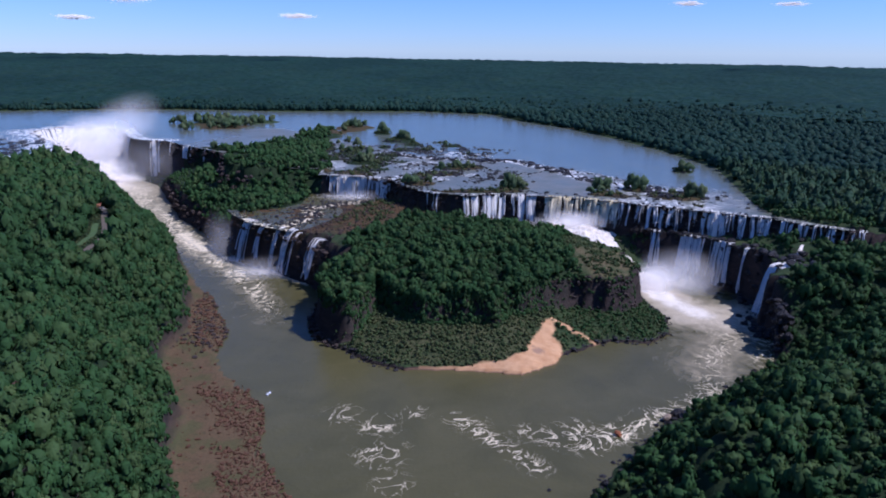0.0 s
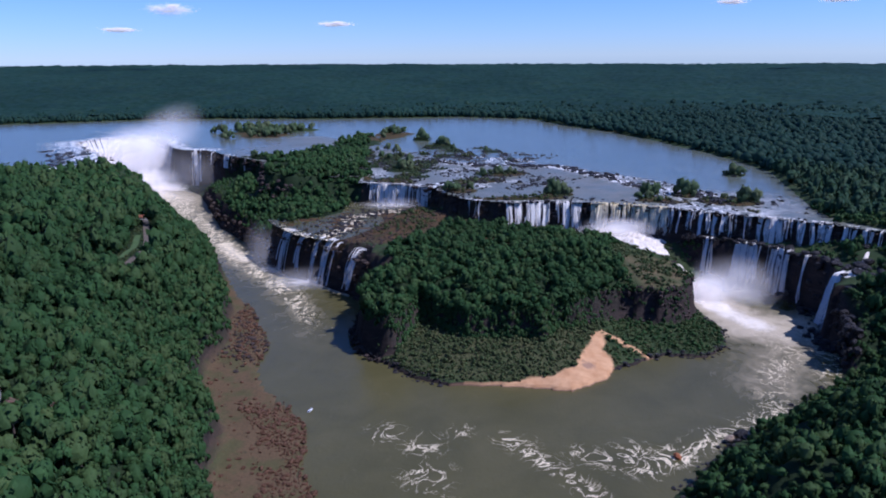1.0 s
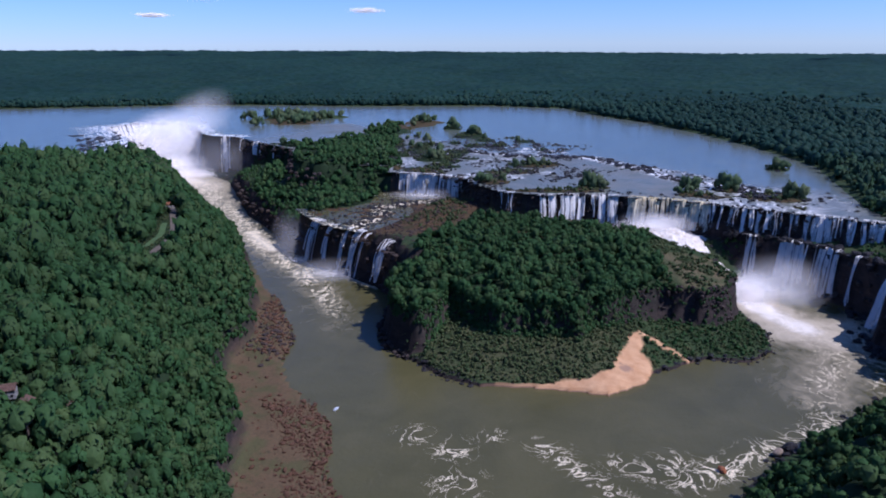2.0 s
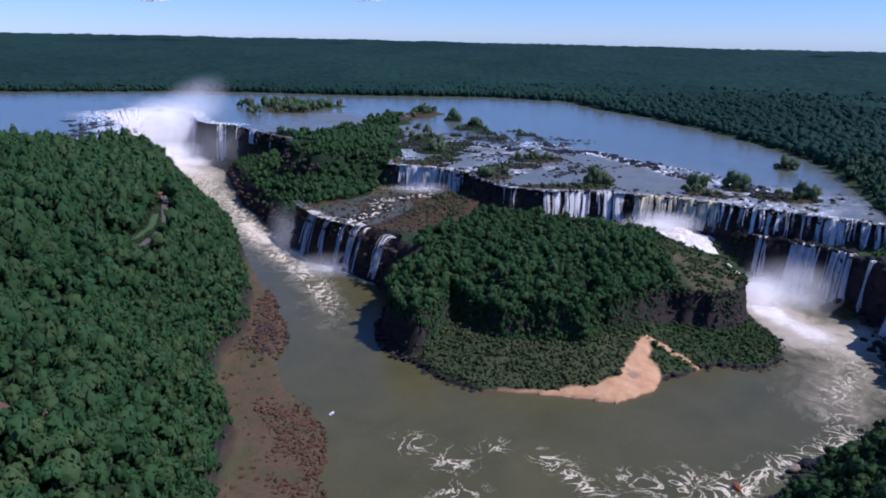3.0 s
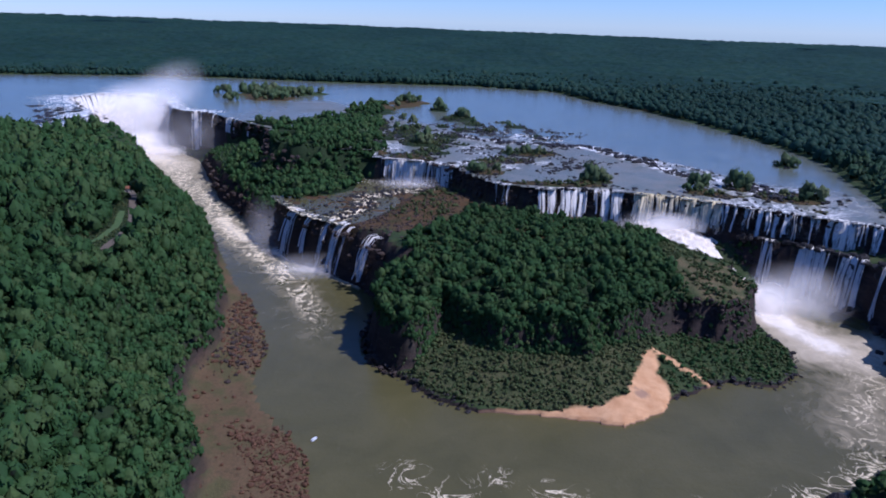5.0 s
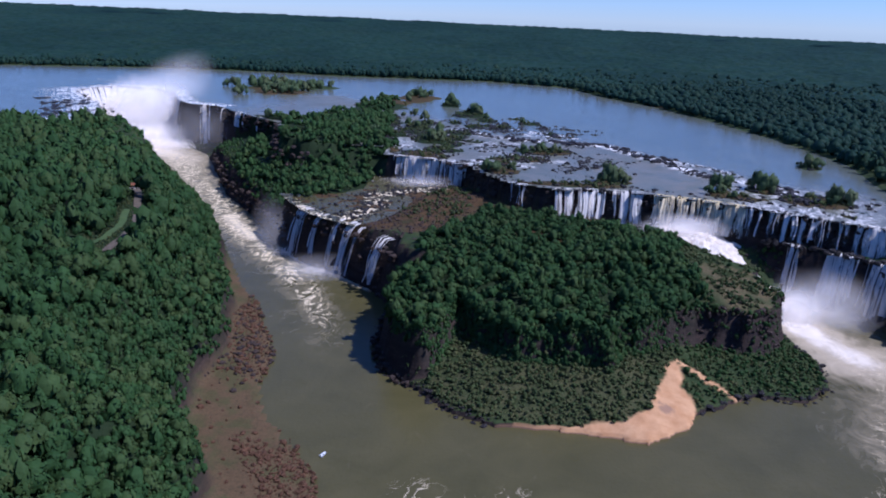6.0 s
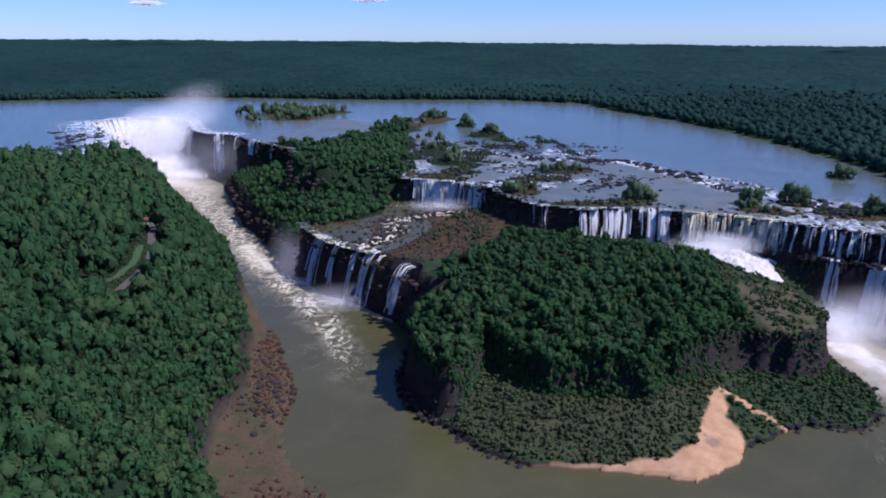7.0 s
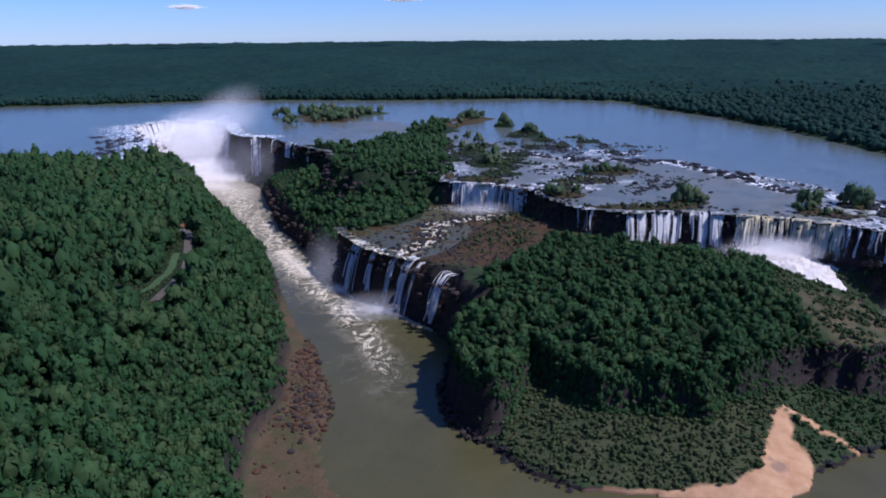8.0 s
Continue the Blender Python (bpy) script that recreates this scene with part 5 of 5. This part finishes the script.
# stones in the shelf's pool
x, y, rs = scatter(-245, -40, 715, 970, 2.8, 54)
pool_d = line_dist(x, y, [(-68, 890), (-90, 880), (-106, 874), (-122, 858), (-140, 846), (-130, 815), (-140, 780), (-152, 758)])[0]
m = inside(x, y, POOL) & (rs.rand(len(x)) < 0.16 + 0.75 * np.exp(-(pool_d / 15) ** 2)) & (kinds(x, y)[0] > 12)
x, y = x[m], y[m]
rock_field("shelf_stones", x, y, np.full(len(x), 46.0), 0.6 + 2.2 * rs.rand(len(x)) ** 2, wet_rock_mat, "black stones in shallow water on the shelf", 64)

x, y, rs = scatter(-160, 45, 690, 930, 2.6, 59)
z = gz(x, y)
m = ~inside(x, y, UPPER) & ~inside(x, y, POOL) & (kinds(x, y)[1] == "shelf") & (z > 40) & (z < 60) & (rs.rand(len(x)) < 0.10 + 0.7 * sstep(fbm(x, y, 22, 3), 0.42, 0.58))
rock_field("shelf_rocks", x[m], y[m], z[m] - 0.2, 0.5 + 1.8 * rs.rand(int(m.sum())) ** 2.2, rock_mat, "brown broken rocks scattered over the shelf", 68)

# stepped ledges beside the horseshoe
x, y, rs = scatter(-790, -590, 1085, 1330, 6.0, 60)
m = inside(x, y, UPPER) & (line_dist(x, y, UPPER[2:8])[0] < 75) & (fbm(x, y, 38, 3) > 0.5) & (rs.rand(len(x)) < 0.6)
rock_field("ledge_rocks", x[m], y[m], np.full(int(m.sum()), UP - 0.6), 2.0 + 5.5 * rs.rand(int(m.sum())) ** 1.8, wet_rock_mat, "black flat ledges of rock in white water", 69, 0.3)

# ledge boulders between the two tiers, and crags by the single fall
rs = np.random.RandomState(55)
count = 0
for cx, cy, n, sp, size in ((225, 752, 7, 7, 3.2), (252, 742, 6, 8, 3.0), (282, 716, 5, 6, 3.0), (300, 697, 8, 7, 3.6), (318, 668, 10, 8, 6.0), (325, 646, 12, 8, 6.5), (333, 628, 10, 8, 6.0), (300, 590, 12, 8, 5.0), (338, 606, 12, 8, 6.0), (292, 562, 8, 8, 4.2), (312, 640, 8, 5, 5.0)):
    for i in range(n):
        bx, by = cx + rs.normal() * sp, cy + rs.normal() * sp
        boulder(bx, by, max(float(gz(bx, by)[0]), -0.5), size * rs.uniform(0.5, 1.2), count, wet_rock_mat, "black basalt boulder on a ledge of the falls", "boulders of the ledges")
        count += 1
boulder(121, 396, 0.3, 3.6, 1, rock_material("orange_stone", (0.35, 0.11, 0.04), (0.55, 0.2, 0.08), 0.3), "orange-brown rock awash in white foam", "rocks in the river")
boulder(158, 414, 1.6, 4.6, 2, rock_material("pale_sandstone", (0.38, 0.27, 0.17), (0.6, 0.45, 0.3), 0.3), "pale sunlit rock slab at the water's edge", "rocks in the river")
boulder(166, 419, 1.8, 5.4, 3, wet_rock_mat, "black rock at the water's edge", "rocks in the river")
boulder(68, 338, 0.0, 1.6, 4, wet_rock_mat, "black rock awash in the river", "rocks in the river")

rs = np.random.RandomState(77)
lx, ly = np.r_[rs.uniform(222, 246, 26), rs.uniform(284, 304, 10)], np.r_[rs.uniform(738, 752, 26), rs.uniform(700, 714, 10)]
forest("ledge_scrub", lx, ly, gz(lx, ly) - 0.4, rs.uniform(1.0, 2.8, len(lx)), TUFT, leaf_mat, "green bushes on the ledge between two falls", 1.3, 21)

# low green among the arms of the upper river and on the brown shelf
x, y, rs = scatter(-260, 370, 660, 1430, 3.8, 56)
z = gz(x, y)
ok = inside(x, y, UPPER) & (z > UP + 0.45) & (far_land(x, y) < -3) & ~inside(x, y, TONGUE)
m = ok & (rs.rand(len(x)) < 0.62)
shelf_ok = ~inside(x, y, UPPER) & ~inside(x, y, POOL) & (kinds(x, y)[1] == "shelf") & (z > 43) & (x < 10) & (fbm(x, y, 28, 3) > 0.5) & (rs.rand(len(x)) < 0.5)
m = m | shelf_ok
x, y, z = x[m], y[m], z[m]
forest("islet_scrub", x, y, z - 0.1, 1.0 + 2.6 * rs.rand(len(x)) ** 2, TUFT, scrub_mat, "low olive-green scrub on islets and rock shelves", 0.9, 8)

# ---------------------------------------------------------------- running white water
foam_mat, t, p = nodes_of("churned_white_water")
n = noise_node(t, 0.22, 6.0, 0.65, position(t, (1, 0.6, 1)), 1.2)
t.links.new(ramp(t, n, [(0.3, (0.62, 0.50, 0.35)), (0.5, (0.87, 0.75, 0.60)), (0.75, (0.95, 0.86, 0.73))]), p.inputs["Base Color"])
p.inputs["Roughness"].default_value = 0.75
p.inputs["Specular IOR Level"].default_value = 0.1
bump(t, p, n, 0.9, 1.5)


def chute(name, course, widths, label, seed, lump=2.2):
    """White water running down a bed: course of (x, y, z)."""
    c = np.array(course, float)
    s = np.r_[0, np.cumsum(np.linalg.norm(np.diff(c[:, :2], axis=0), axis=1))]
    ks = np.linspace(0, s[-1], int(s[-1] / 1.6))
    C = np.stack([np.interp(ks, s, c[:, i]) for i in range(3)], -1)
    W = np.interp(ks, s, widths)
    T = np.gradient(C[:, :2], axis=0)
    T /= np.linalg.norm(T, axis=1)[:, None]
    cols = 22
    u = np.linspace(-0.5, 0.5, cols)
    X = C[:, None, 0] + T[:, None, 1] * u * W[:, None]
    Y = C[:, None, 1] - T[:, None, 0] * u * W[:, None]
    Z = C[:, None, 2] + (fbm(X + seed * 31, Y, 5, 3) - 0.5) * lump * 1.6 - 0.06 * W[:, None] * np.abs(2 * u) ** 4
    v = np.stack([X, Y, Z + 0 * X], -1).reshape(-1, 3)
    ob = new(name, mesh_of(name, v, grid_faces(cols, len(ks)), [foam_mat], True))
    return tagged(ob, label, "rapids")


chute("cascade", [(150, 806, 45.5), (165, 792, 45), (182, 775, 43.5), (198, 752, 35.5), (212, 735, 21), (224, 712, 5), (229, 695, 1.5), (232, 675, 0.2)], [34, 48, 54, 50, 38, 34, 38, 42], "white torrent plunging behind the wooded island", 1, 3.2)
chute("cascade", [(bx, by, float(gz(bx, by)[0]) + 0.9) for bx, by in ((357, 644), (354, 640), (350, 634), (345, 628), (338, 620), (332, 614), (326, 609), (321, 606))], [2, 3, 3.5, 4, 5, 6, 8, 11], "small white stream stepping down black rocks", 2, 1.6)

# ---------------------------------------------------------------- spray
def spray(name, label, blobs, size, seed, mat=spray_mat):
    """Airborne droplets: many tiny flakes, thinning outwards. blobs: centre, spread, number."""
    rs = np.random.RandomState(seed)
    P = []
    for (cx, cy, cz), (sx, sy, sz), n in blobs:
        P.append(rs.normal(size=(n, 3)) * (sx, sy, sz) + (cx, cy, cz))
    P = np.concatenate(P)
    P = P[P[:, 2] > 0.5]
    n = len(P)
    s = size * rs.uniform(0.5, 1.4, (n, 1, 1))
    nrm = np.array((0.60, -0.60, 0.54)) + rs.normal(size=(n, 3)) * 0.22
    nrm /= np.linalg.norm(nrm, axis=1)[:, None]
    u = np.cross(nrm, rs.normal(size=(n, 3)))
    u /= np.linalg.norm(u, axis=1)[:, None]
    w = np.cross(nrm, u)
    tri = np.stack([u, -0.5 * u + 0.87 * w, -0.5 * u - 0.87 * w], 1)
    v = (P[:, None] + tri * s).reshape(-1, 3)
    ob = new(name, mesh_of(name, v, np.arange(3 * n).reshape(-1, 3), [mat]))
    return tagged(ob, label, "spray", kind="stuff")


spray("throat_spray", "dense white spray in the horseshoe fall",
      [((-698, 1405, 44), (20, 28, 13), 34000), ((-668, 1402, 42), (24, 30, 17), 56000), ((-634, 1398, 34), (24, 30, 19), 56000), ((-602, 1345, 14), (24, 28, 9), 40000), ((-556, 1292, 4), (24, 15, 4), 16000)], 0.36, 71)
spray("fall_spray", "white spray at the feet of the falls",
      [((166, 782, 45), (22, 6, 2.6), 40000), ((228, 690, 5), (10, 13, 4), 34000), ((238, 704, 6), (11, 7, 4), 26000), ((262, 690, 4), (16, 8, 3), 26000), ((-160, 732, 2), (16, 5, 1.6), 14000), ((-212, 780, 2), (9, 6, 2), 7000), ((-85, 915, 47), (28, 6, 1.6), 10000)], 0.14, 72)

mist_mat, t, p = nodes_of("fine_mist")
t.nodes.remove(p)
lit, through_lit, both = t.nodes.new("ShaderNodeBsdfDiffuse"), t.nodes.new("ShaderNodeBsdfTranslucent"), t.nodes.new("ShaderNodeMixShader")
lit.inputs["Color"].default_value = through_lit.inputs["Color"].default_value = (0.98, 0.92, 0.85, 1)
skyward = t.nodes.new("ShaderNodeCombineXYZ")      # one fixed normal towards sun and sky brightens every billow alike
for i, v in enumerate((0.45, -0.35, 0.82)):
    skyward.inputs[i].default_value = v
t.links.new(skyward.outputs[0], lit.inputs["Normal"])
both.inputs[0].default_value = 0.25
t.links.new(lit.outputs[0], both.inputs[1])
t.links.new(through_lit.outputs[0], both.inputs[2])
clear, thin = t.nodes.new("ShaderNodeBsdfTransparent"), t.nodes.new("ShaderNodeMixShader")
wisp = span(t, noise_node(t, 0.022, 3.0, 0.5, position(t, (1, 1, 0.75)), 0.4), 0.25, 0.7, 0.62, 1.0)
t.links.new(calc(t, "MULTIPLY", attr(t, "haze"), wisp), thin.inputs[0])
t.links.new(clear.outputs[0], thin.inputs[1])
t.links.new(both.outputs[0], thin.inputs[2])
t.links.new(thin.outputs[0], t.nodes["Material Output"].inputs["Surface"])


def mist(label, centre, wide, high, layers, density, seed, lean=0.0):
    """Billows of thin drifting mist, one behind the other, fading to nothing at their edges."""
    rs = np.random.RandomState(seed)
    cx, cy, cz = centre
    away = np.array((cx + 20, cy - 80)) / math.hypot(cx + 20, cy - 80)
    U, W = np.meshgrid(np.linspace(-1, 1, 29), np.linspace(-1, 1, 21))
    V, F, D, n = [], [], [], 0
    for depth in layers:
        a, b, s0 = rs.uniform(-0.12, 0.12), rs.uniform(-0.1, 0.1), rs.uniform(0, 900)
        bulge = depth + 0.06 * wide * (fbm(U * 1.5 + s0, W * 1.5, 1.0, 2) - 0.5) + 0.08 * wide * U * U + 0.7 * W * high
        along_u = (U + a) * wide + lean * W * high
        X = cx + away[1] * along_u + away[0] * bulge
        Y = cy - away[0] * along_u + away[1] * bulge
        Z = np.maximum(cz + (W + b) * high, 0.4)
        rho = np.clip(U * U + W * W + 0.28 * (fbm(U * 2.2 + s0, W * 2.2 + 5, 1.0, 3) - 0.5), 0, 1)
        V.append(np.stack([X, Y, Z], -1).reshape(-1, 3)), F.append(grid_faces(29, 21) + n)
        D.append((density * (1 - rho) ** 2.0 * (U * U < 0.999) * (W * W < 0.999)).ravel())
        n += U.size
    ob = new("mist", mesh_of("mist", np.concatenate(V), np.concatenate(F), [mist_mat], True, {"haze": np.concatenate(D)}))
    return tagged(ob, label, "mist", kind="stuff")


mist("white mist rising out of the horseshoe fall", (-640, 1392, 52), 88, 62, (-36, 0, 34), 0.60, 811)
mist("thin plume of mist drifting off the horseshoe fall", (-580, 1398, 86), 76, 66, (-18, 18), 0.32, 812, 0.55)
mist("mist over the river at the gorge head", (-565, 1300, 14), 70, 28, (-16, 10), 0.36, 813)
mist("thin mist along the gorge wall", (-480, 1225, 40), 120, 50, (0,), 0.15, 814)
mist("white mist below the two-tier fall", (258, 688, 12), 50, 29, (-10, 0), 0.30, 815)
mist("dense mist where the torrent meets the river", (232, 680, 9), 25, 19, (-6, 4), 0.55, 816)
mist("white mist at the foot of the yellowish curtain", (164, 770, 50), 42, 12, (-3, 2), 0.46, 817)
mist("thin mist beside the fanning falls", (-236, 796, 20), 22, 30, (-4,), 0.20, 818)
mist("thin mist below the fanning falls", (-165, 722, 8), 48, 15, (-3,), 0.28, 819)
mist("thin mist below the wide curtain", (-88, 902, 51), 46, 9, (-3,), 0.30, 820)
mist("thin mist below the single fall", (303, 594, 7), 14, 12, (-2,), 0.40, 821)

# ---------------------------------------------------------------- road, huts, boat
road_mat, t, p = nodes_of("gravel_road")
t.links.new(ramp(t, noise_node(t, 0.5, 6.0, 0.65, position(t)), [(0.3, (0.085, 0.064, 0.040)), (0.7, (0.15, 0.115, 0.075))]), p.inputs["Base Color"])
p.inputs["Roughness"].default_value = 0.95
verge_mat, t, p = nodes_of("mown_grass")
t.links.new(ramp(t, noise_node(t, 0.3, 5.0, 0.6, position(t)), [(0.3, (0.040, 0.082, 0.018)), (0.7, (0.074, 0.112, 0.028))]), p.inputs["Base Color"])
p.inputs["Roughness"].default_value = 0.95


def lane(name, pts, width, lift, mat, label):
    pts = np.array(pts, float)
    s = np.r_[0, np.cumsum(np.linalg.norm(np.diff(pts, axis=0), axis=1))]
    ks = np.linspace(0, s[-1], int(s[-1] / 2.5))
    C = np.stack([np.interp(ks, s, pts[:, i]) for i in range(2)], -1)
    T = np.gradient(C, axis=0)
    T /= np.linalg.norm(T, axis=1)[:, None]
    u = np.linspace(-0.5, 0.5, 5) * width
    X, Y = C[:, None, 0] + T[:, None, 1] * u, C[:, None, 1] - T[:, None, 0] * u
    Z = ground_height(X, Y).mean(1, keepdims=True) + lift + 0 * X
    return tagged(new(name, mesh_of(name, np.stack([X, Y, Z], -1).reshape(-1, 3), grid_faces(5, len(ks)), [mat], True)), label, "road", kind="structure")


x, y, rs = scatter(-365, -245, 515, 765, 2.5, 58)
away = np.minimum(np.minimum(line_dist(x, y, ROAD)[0], line_dist(x, y, VERGE)[0]), line_dist(x - 5, y + 12, ROAD)[0])
m = (line_dist(x, y, ROAD)[0] > 3.6) & (away < 11) & (line_dist(x, y, VERGE)[0] > 2.4) & (line_dist(x, y, FOOTPATH)[0] > 2.2) & (np.hypot(x + 338, y - 738) > 7)
x, y = x[m], y[m]
forest("roadside_scrub", x, y, gz(x, y) - 0.1, rs.uniform(0.7, 1.5, len(x)), TUFT, scrub_mat, "low green bushes beside a forest road", 0.9, 15)
lane("footpath", FOOTPATH, 2.2, 0.8, road_mat, "pale narrow footpath leaving a forest road")
lane("grass_verge", VERGE, 5.5, 0.5, verge_mat, "mown green grass beside a forest road")
lane("road", ROAD, 6.0, 0.9, road_mat, "grey-brown gravel road curving through forest")

roof_mat = rock_material("clay_roof_tiles", (0.30, 0.10, 0.05), (0.48, 0.19, 0.10), 1.2)
brown_roof_mat = rock_material("weathered_brown_roof", (0.20, 0.11, 0.07), (0.33, 0.19, 0.13), 1.0)
wall_mat = rock_material("rendered_wall", (0.45, 0.40, 0.34), (0.62, 0.57, 0.50), 0.8)
dark_mat = rock_material("dark_opening", (0.02, 0.02, 0.02), (0.04, 0.035, 0.03), 1.0)


def box_mesh(name, sx, sy, sz, cx, cy, cz, mat, bevel=0.03):
    bm = bmesh.new()
    bmesh.ops.create_cube(bm, size=1.0)
    bmesh.ops.transform(bm, verts=bm.verts, matrix=Matrix.Translation((cx, cy, cz)) @ Matrix.Diagonal((sx, sy, sz, 1)))
    if bevel:
        bmesh.ops.bevel(bm, geom=bm.edges[:], offset=bevel, segments=1, affect="EDGES")
    me = bpy.data.meshes.new(name)
    bm.to_mesh(me)
    bm.free()
    me.materials.append(mat)
    return me


def roof_mesh(w, d, h, z):
    bm = bmesh.new()
    o = 0.6
    ring = []
    for lift in (0.0, 0.22):
        ring.append([bm.verts.new(c) for c in ((-w / 2 - o, -d / 2 - o, z + lift), (w / 2 + o, -d / 2 - o, z + lift), (w / 2 + o, 0, z + h + lift), (-w / 2 - o, 0, z + h + lift), (w / 2 + o, d / 2 + o, z + lift), (-w / 2 - o, d / 2 + o, z + lift))])
    a, b = ring
    for q in ((b[0], b[1], b[2], b[3]), (b[3], b[2], b[4], b[5]), (a[3], a[2], a[1], a[0]), (a[5], a[4], a[2], a[3]), (a[0], a[1], b[1], b[0]), (a[4], a[5], b[5], b[4]),
              (a[1], a[2], b[2], b[1]), (a[2], a[4], b[4], b[2]), (a[3], a[0], b[0], b[3]), (a[5], a[3], b[3], b[5])):
        bm.faces.new(q)
    me = bpy.data.meshes.new("roof")
    bm.to_mesh(me)
    bm.free()
    return me


def hut(x, y, z, w, d, h, turn, mat, label):
    base = new("hut")
    part("wall", box_mesh("wall", w, d, h, 0, 0, h / 2, wall_mat), base)
    rm = roof_mesh(w, d, h * 0.55, h)
    rm.materials.append(mat)
    part("roof", rm, base)
    part("door", box_mesh("door", 1.0, 0.12, 2.1, 0, -d / 2 - 0.03, 1.05, dark_mat, 0.01), base)
    for sx in (-0.3, 0.3):
        part("window", box_mesh("window", 1.1, 0.12, 1.0, sx * w, -d / 2 - 0.03, 1.6, dark_mat, 0.01), base)
    base.matrix_basis = Matrix.Translation((x, y, z)) @ Matrix.Rotation(turn, 4, "Z")
    return tagged(base, label, "hut")


hut(-338, 738, float(gz(-338, 738)[0]) + 0.4, 12, 7.5, 3.6, 0.5, roof_mat, "small hut with an orange clay-tile roof by the road")
for hx, hy, hw, ha in HUTS:
    hut(hx, hy, float(gz(hx, hy)[0]) + 1.0, hw, hw * 0.75, 4.2, ha, brown_roof_mat, "hut with a weathered brown roof among forest trees")

paint_mat, t, p = nodes_of("white_boat_paint")
t.links.new(ramp(t, noise_node(t, 1.5, 4.0, 0.6, local(t)), [(0.3, (0.72, 0.72, 0.70)), (0.7, (0.84, 0.84, 0.83))]), p.inputs["Base Color"])
p.inputs["Roughness"].default_value = 0.3


def boat(x, y, turn):
    base = new("boat")
    bm = bmesh.new()
    secs = []
    for k in np.linspace(0, 1, 9):
        w = 1.15 * (1 - max(0, (k - 0.45) / 0.55) ** 2.2) + 0.02
        lx, sheer = -3.2 + 6.4 * k, 0.75 + 0.35 * k * k
        secs.append([bm.verts.new((lx, yy, zz)) for yy, zz in ((-w, sheer), (-w * 0.75, 0.05), (0, -0.3), (w * 0.75, 0.05), (w, sheer), (w * 0.86, sheer), (w * 0.6, 0.25), (-w * 0.6, 0.25), (-w * 0.86, sheer))])
    for a, b in zip(secs[:-1], secs[1:]):
        for i in range(9):
            bm.faces.new((a[i], a[(i + 1) % 9], b[(i + 1) % 9], b[i]))
    bm.faces.new(secs[0]), bm.faces.new(secs[-1][::-1])
    me = bpy.data.meshes.new("hull")
    bm.to_mesh(me)
    bm.free()
    me.materials.append(paint_mat)
    part("hull", me, base)
    for sx in (-1.4, 0.0):
        part("bench", box_mesh("bench", 0.4, 1.7, 0.1, sx, 0, 0.55, bark_mat), base)
    part("outboard_motor", box_mesh("outboard_motor", 0.5, 0.45, 1.0, -3.4, 0, 0.7, dark_mat, 0.1), base)
    base.matrix_basis = Matrix.Translation((x, y, 0.2)) @ Matrix.Rotation(turn, 4, "Z") @ Matrix.Diagonal((0.7, 0.8, 0.9, 1))
    return tagged(base, "small white motor boat moored at the stony beach", "boat")


boat(-108, 453, 1.1)

# ---------------------------------------------------------------- clouds
def cloud(x, y, z, w, h, n, seed):
    rs = np.random.RandomState(seed)
    P = np.concatenate([rs.normal(size=(n // 5, 3)) * (w * s, 30, h * s) + (w * o, 0, h * q) for s, o, q in ((0.35, 0, 0), (0.22, -0.5, 0.2), (0.25, 0.55, -0.1), (0.15, 0.2, 0.5), (0.3, -0.1, -0.2))])
    nrm = np.array((0.55, -0.55, 0.6)) + rs.normal(size=(len(P), 3)) * 0.2
    u = np.cross(nrm, rs.normal(size=(len(P), 3)))
    u /= np.linalg.norm(u, axis=1)[:, None]
    w = np.cross(nrm, u)
    tri = np.stack([u, -0.5 * u + 0.87 * w, -0.5 * u - 0.87 * w], 1) * 2.6
    v = (P[:, None] + tri).reshape(-1, 3)
    ob = new("cloud", mesh_of("cloud", v, np.arange(len(v)).reshape(-1, 3), [spray_mat]))
    ob.matrix_basis = Matrix.Translation((x, y, z))
    return tagged(ob, "small wispy white cloud over the forest", "cloud", kind="stuff")


for i, (cx, cy, cz, cw, ch) in enumerate(((-719, 4200, 413, 85, 20), (-1800, 3880, 385, 70, 16), (-1560, 3980, 488, 110, 45), (1858, 3800, 478, 75, 14), (1400, 4000, 488, 65, 18))):
    cloud(cx, cy, cz, cw * 1.1, ch * 0.8, 1800, 80 + i)
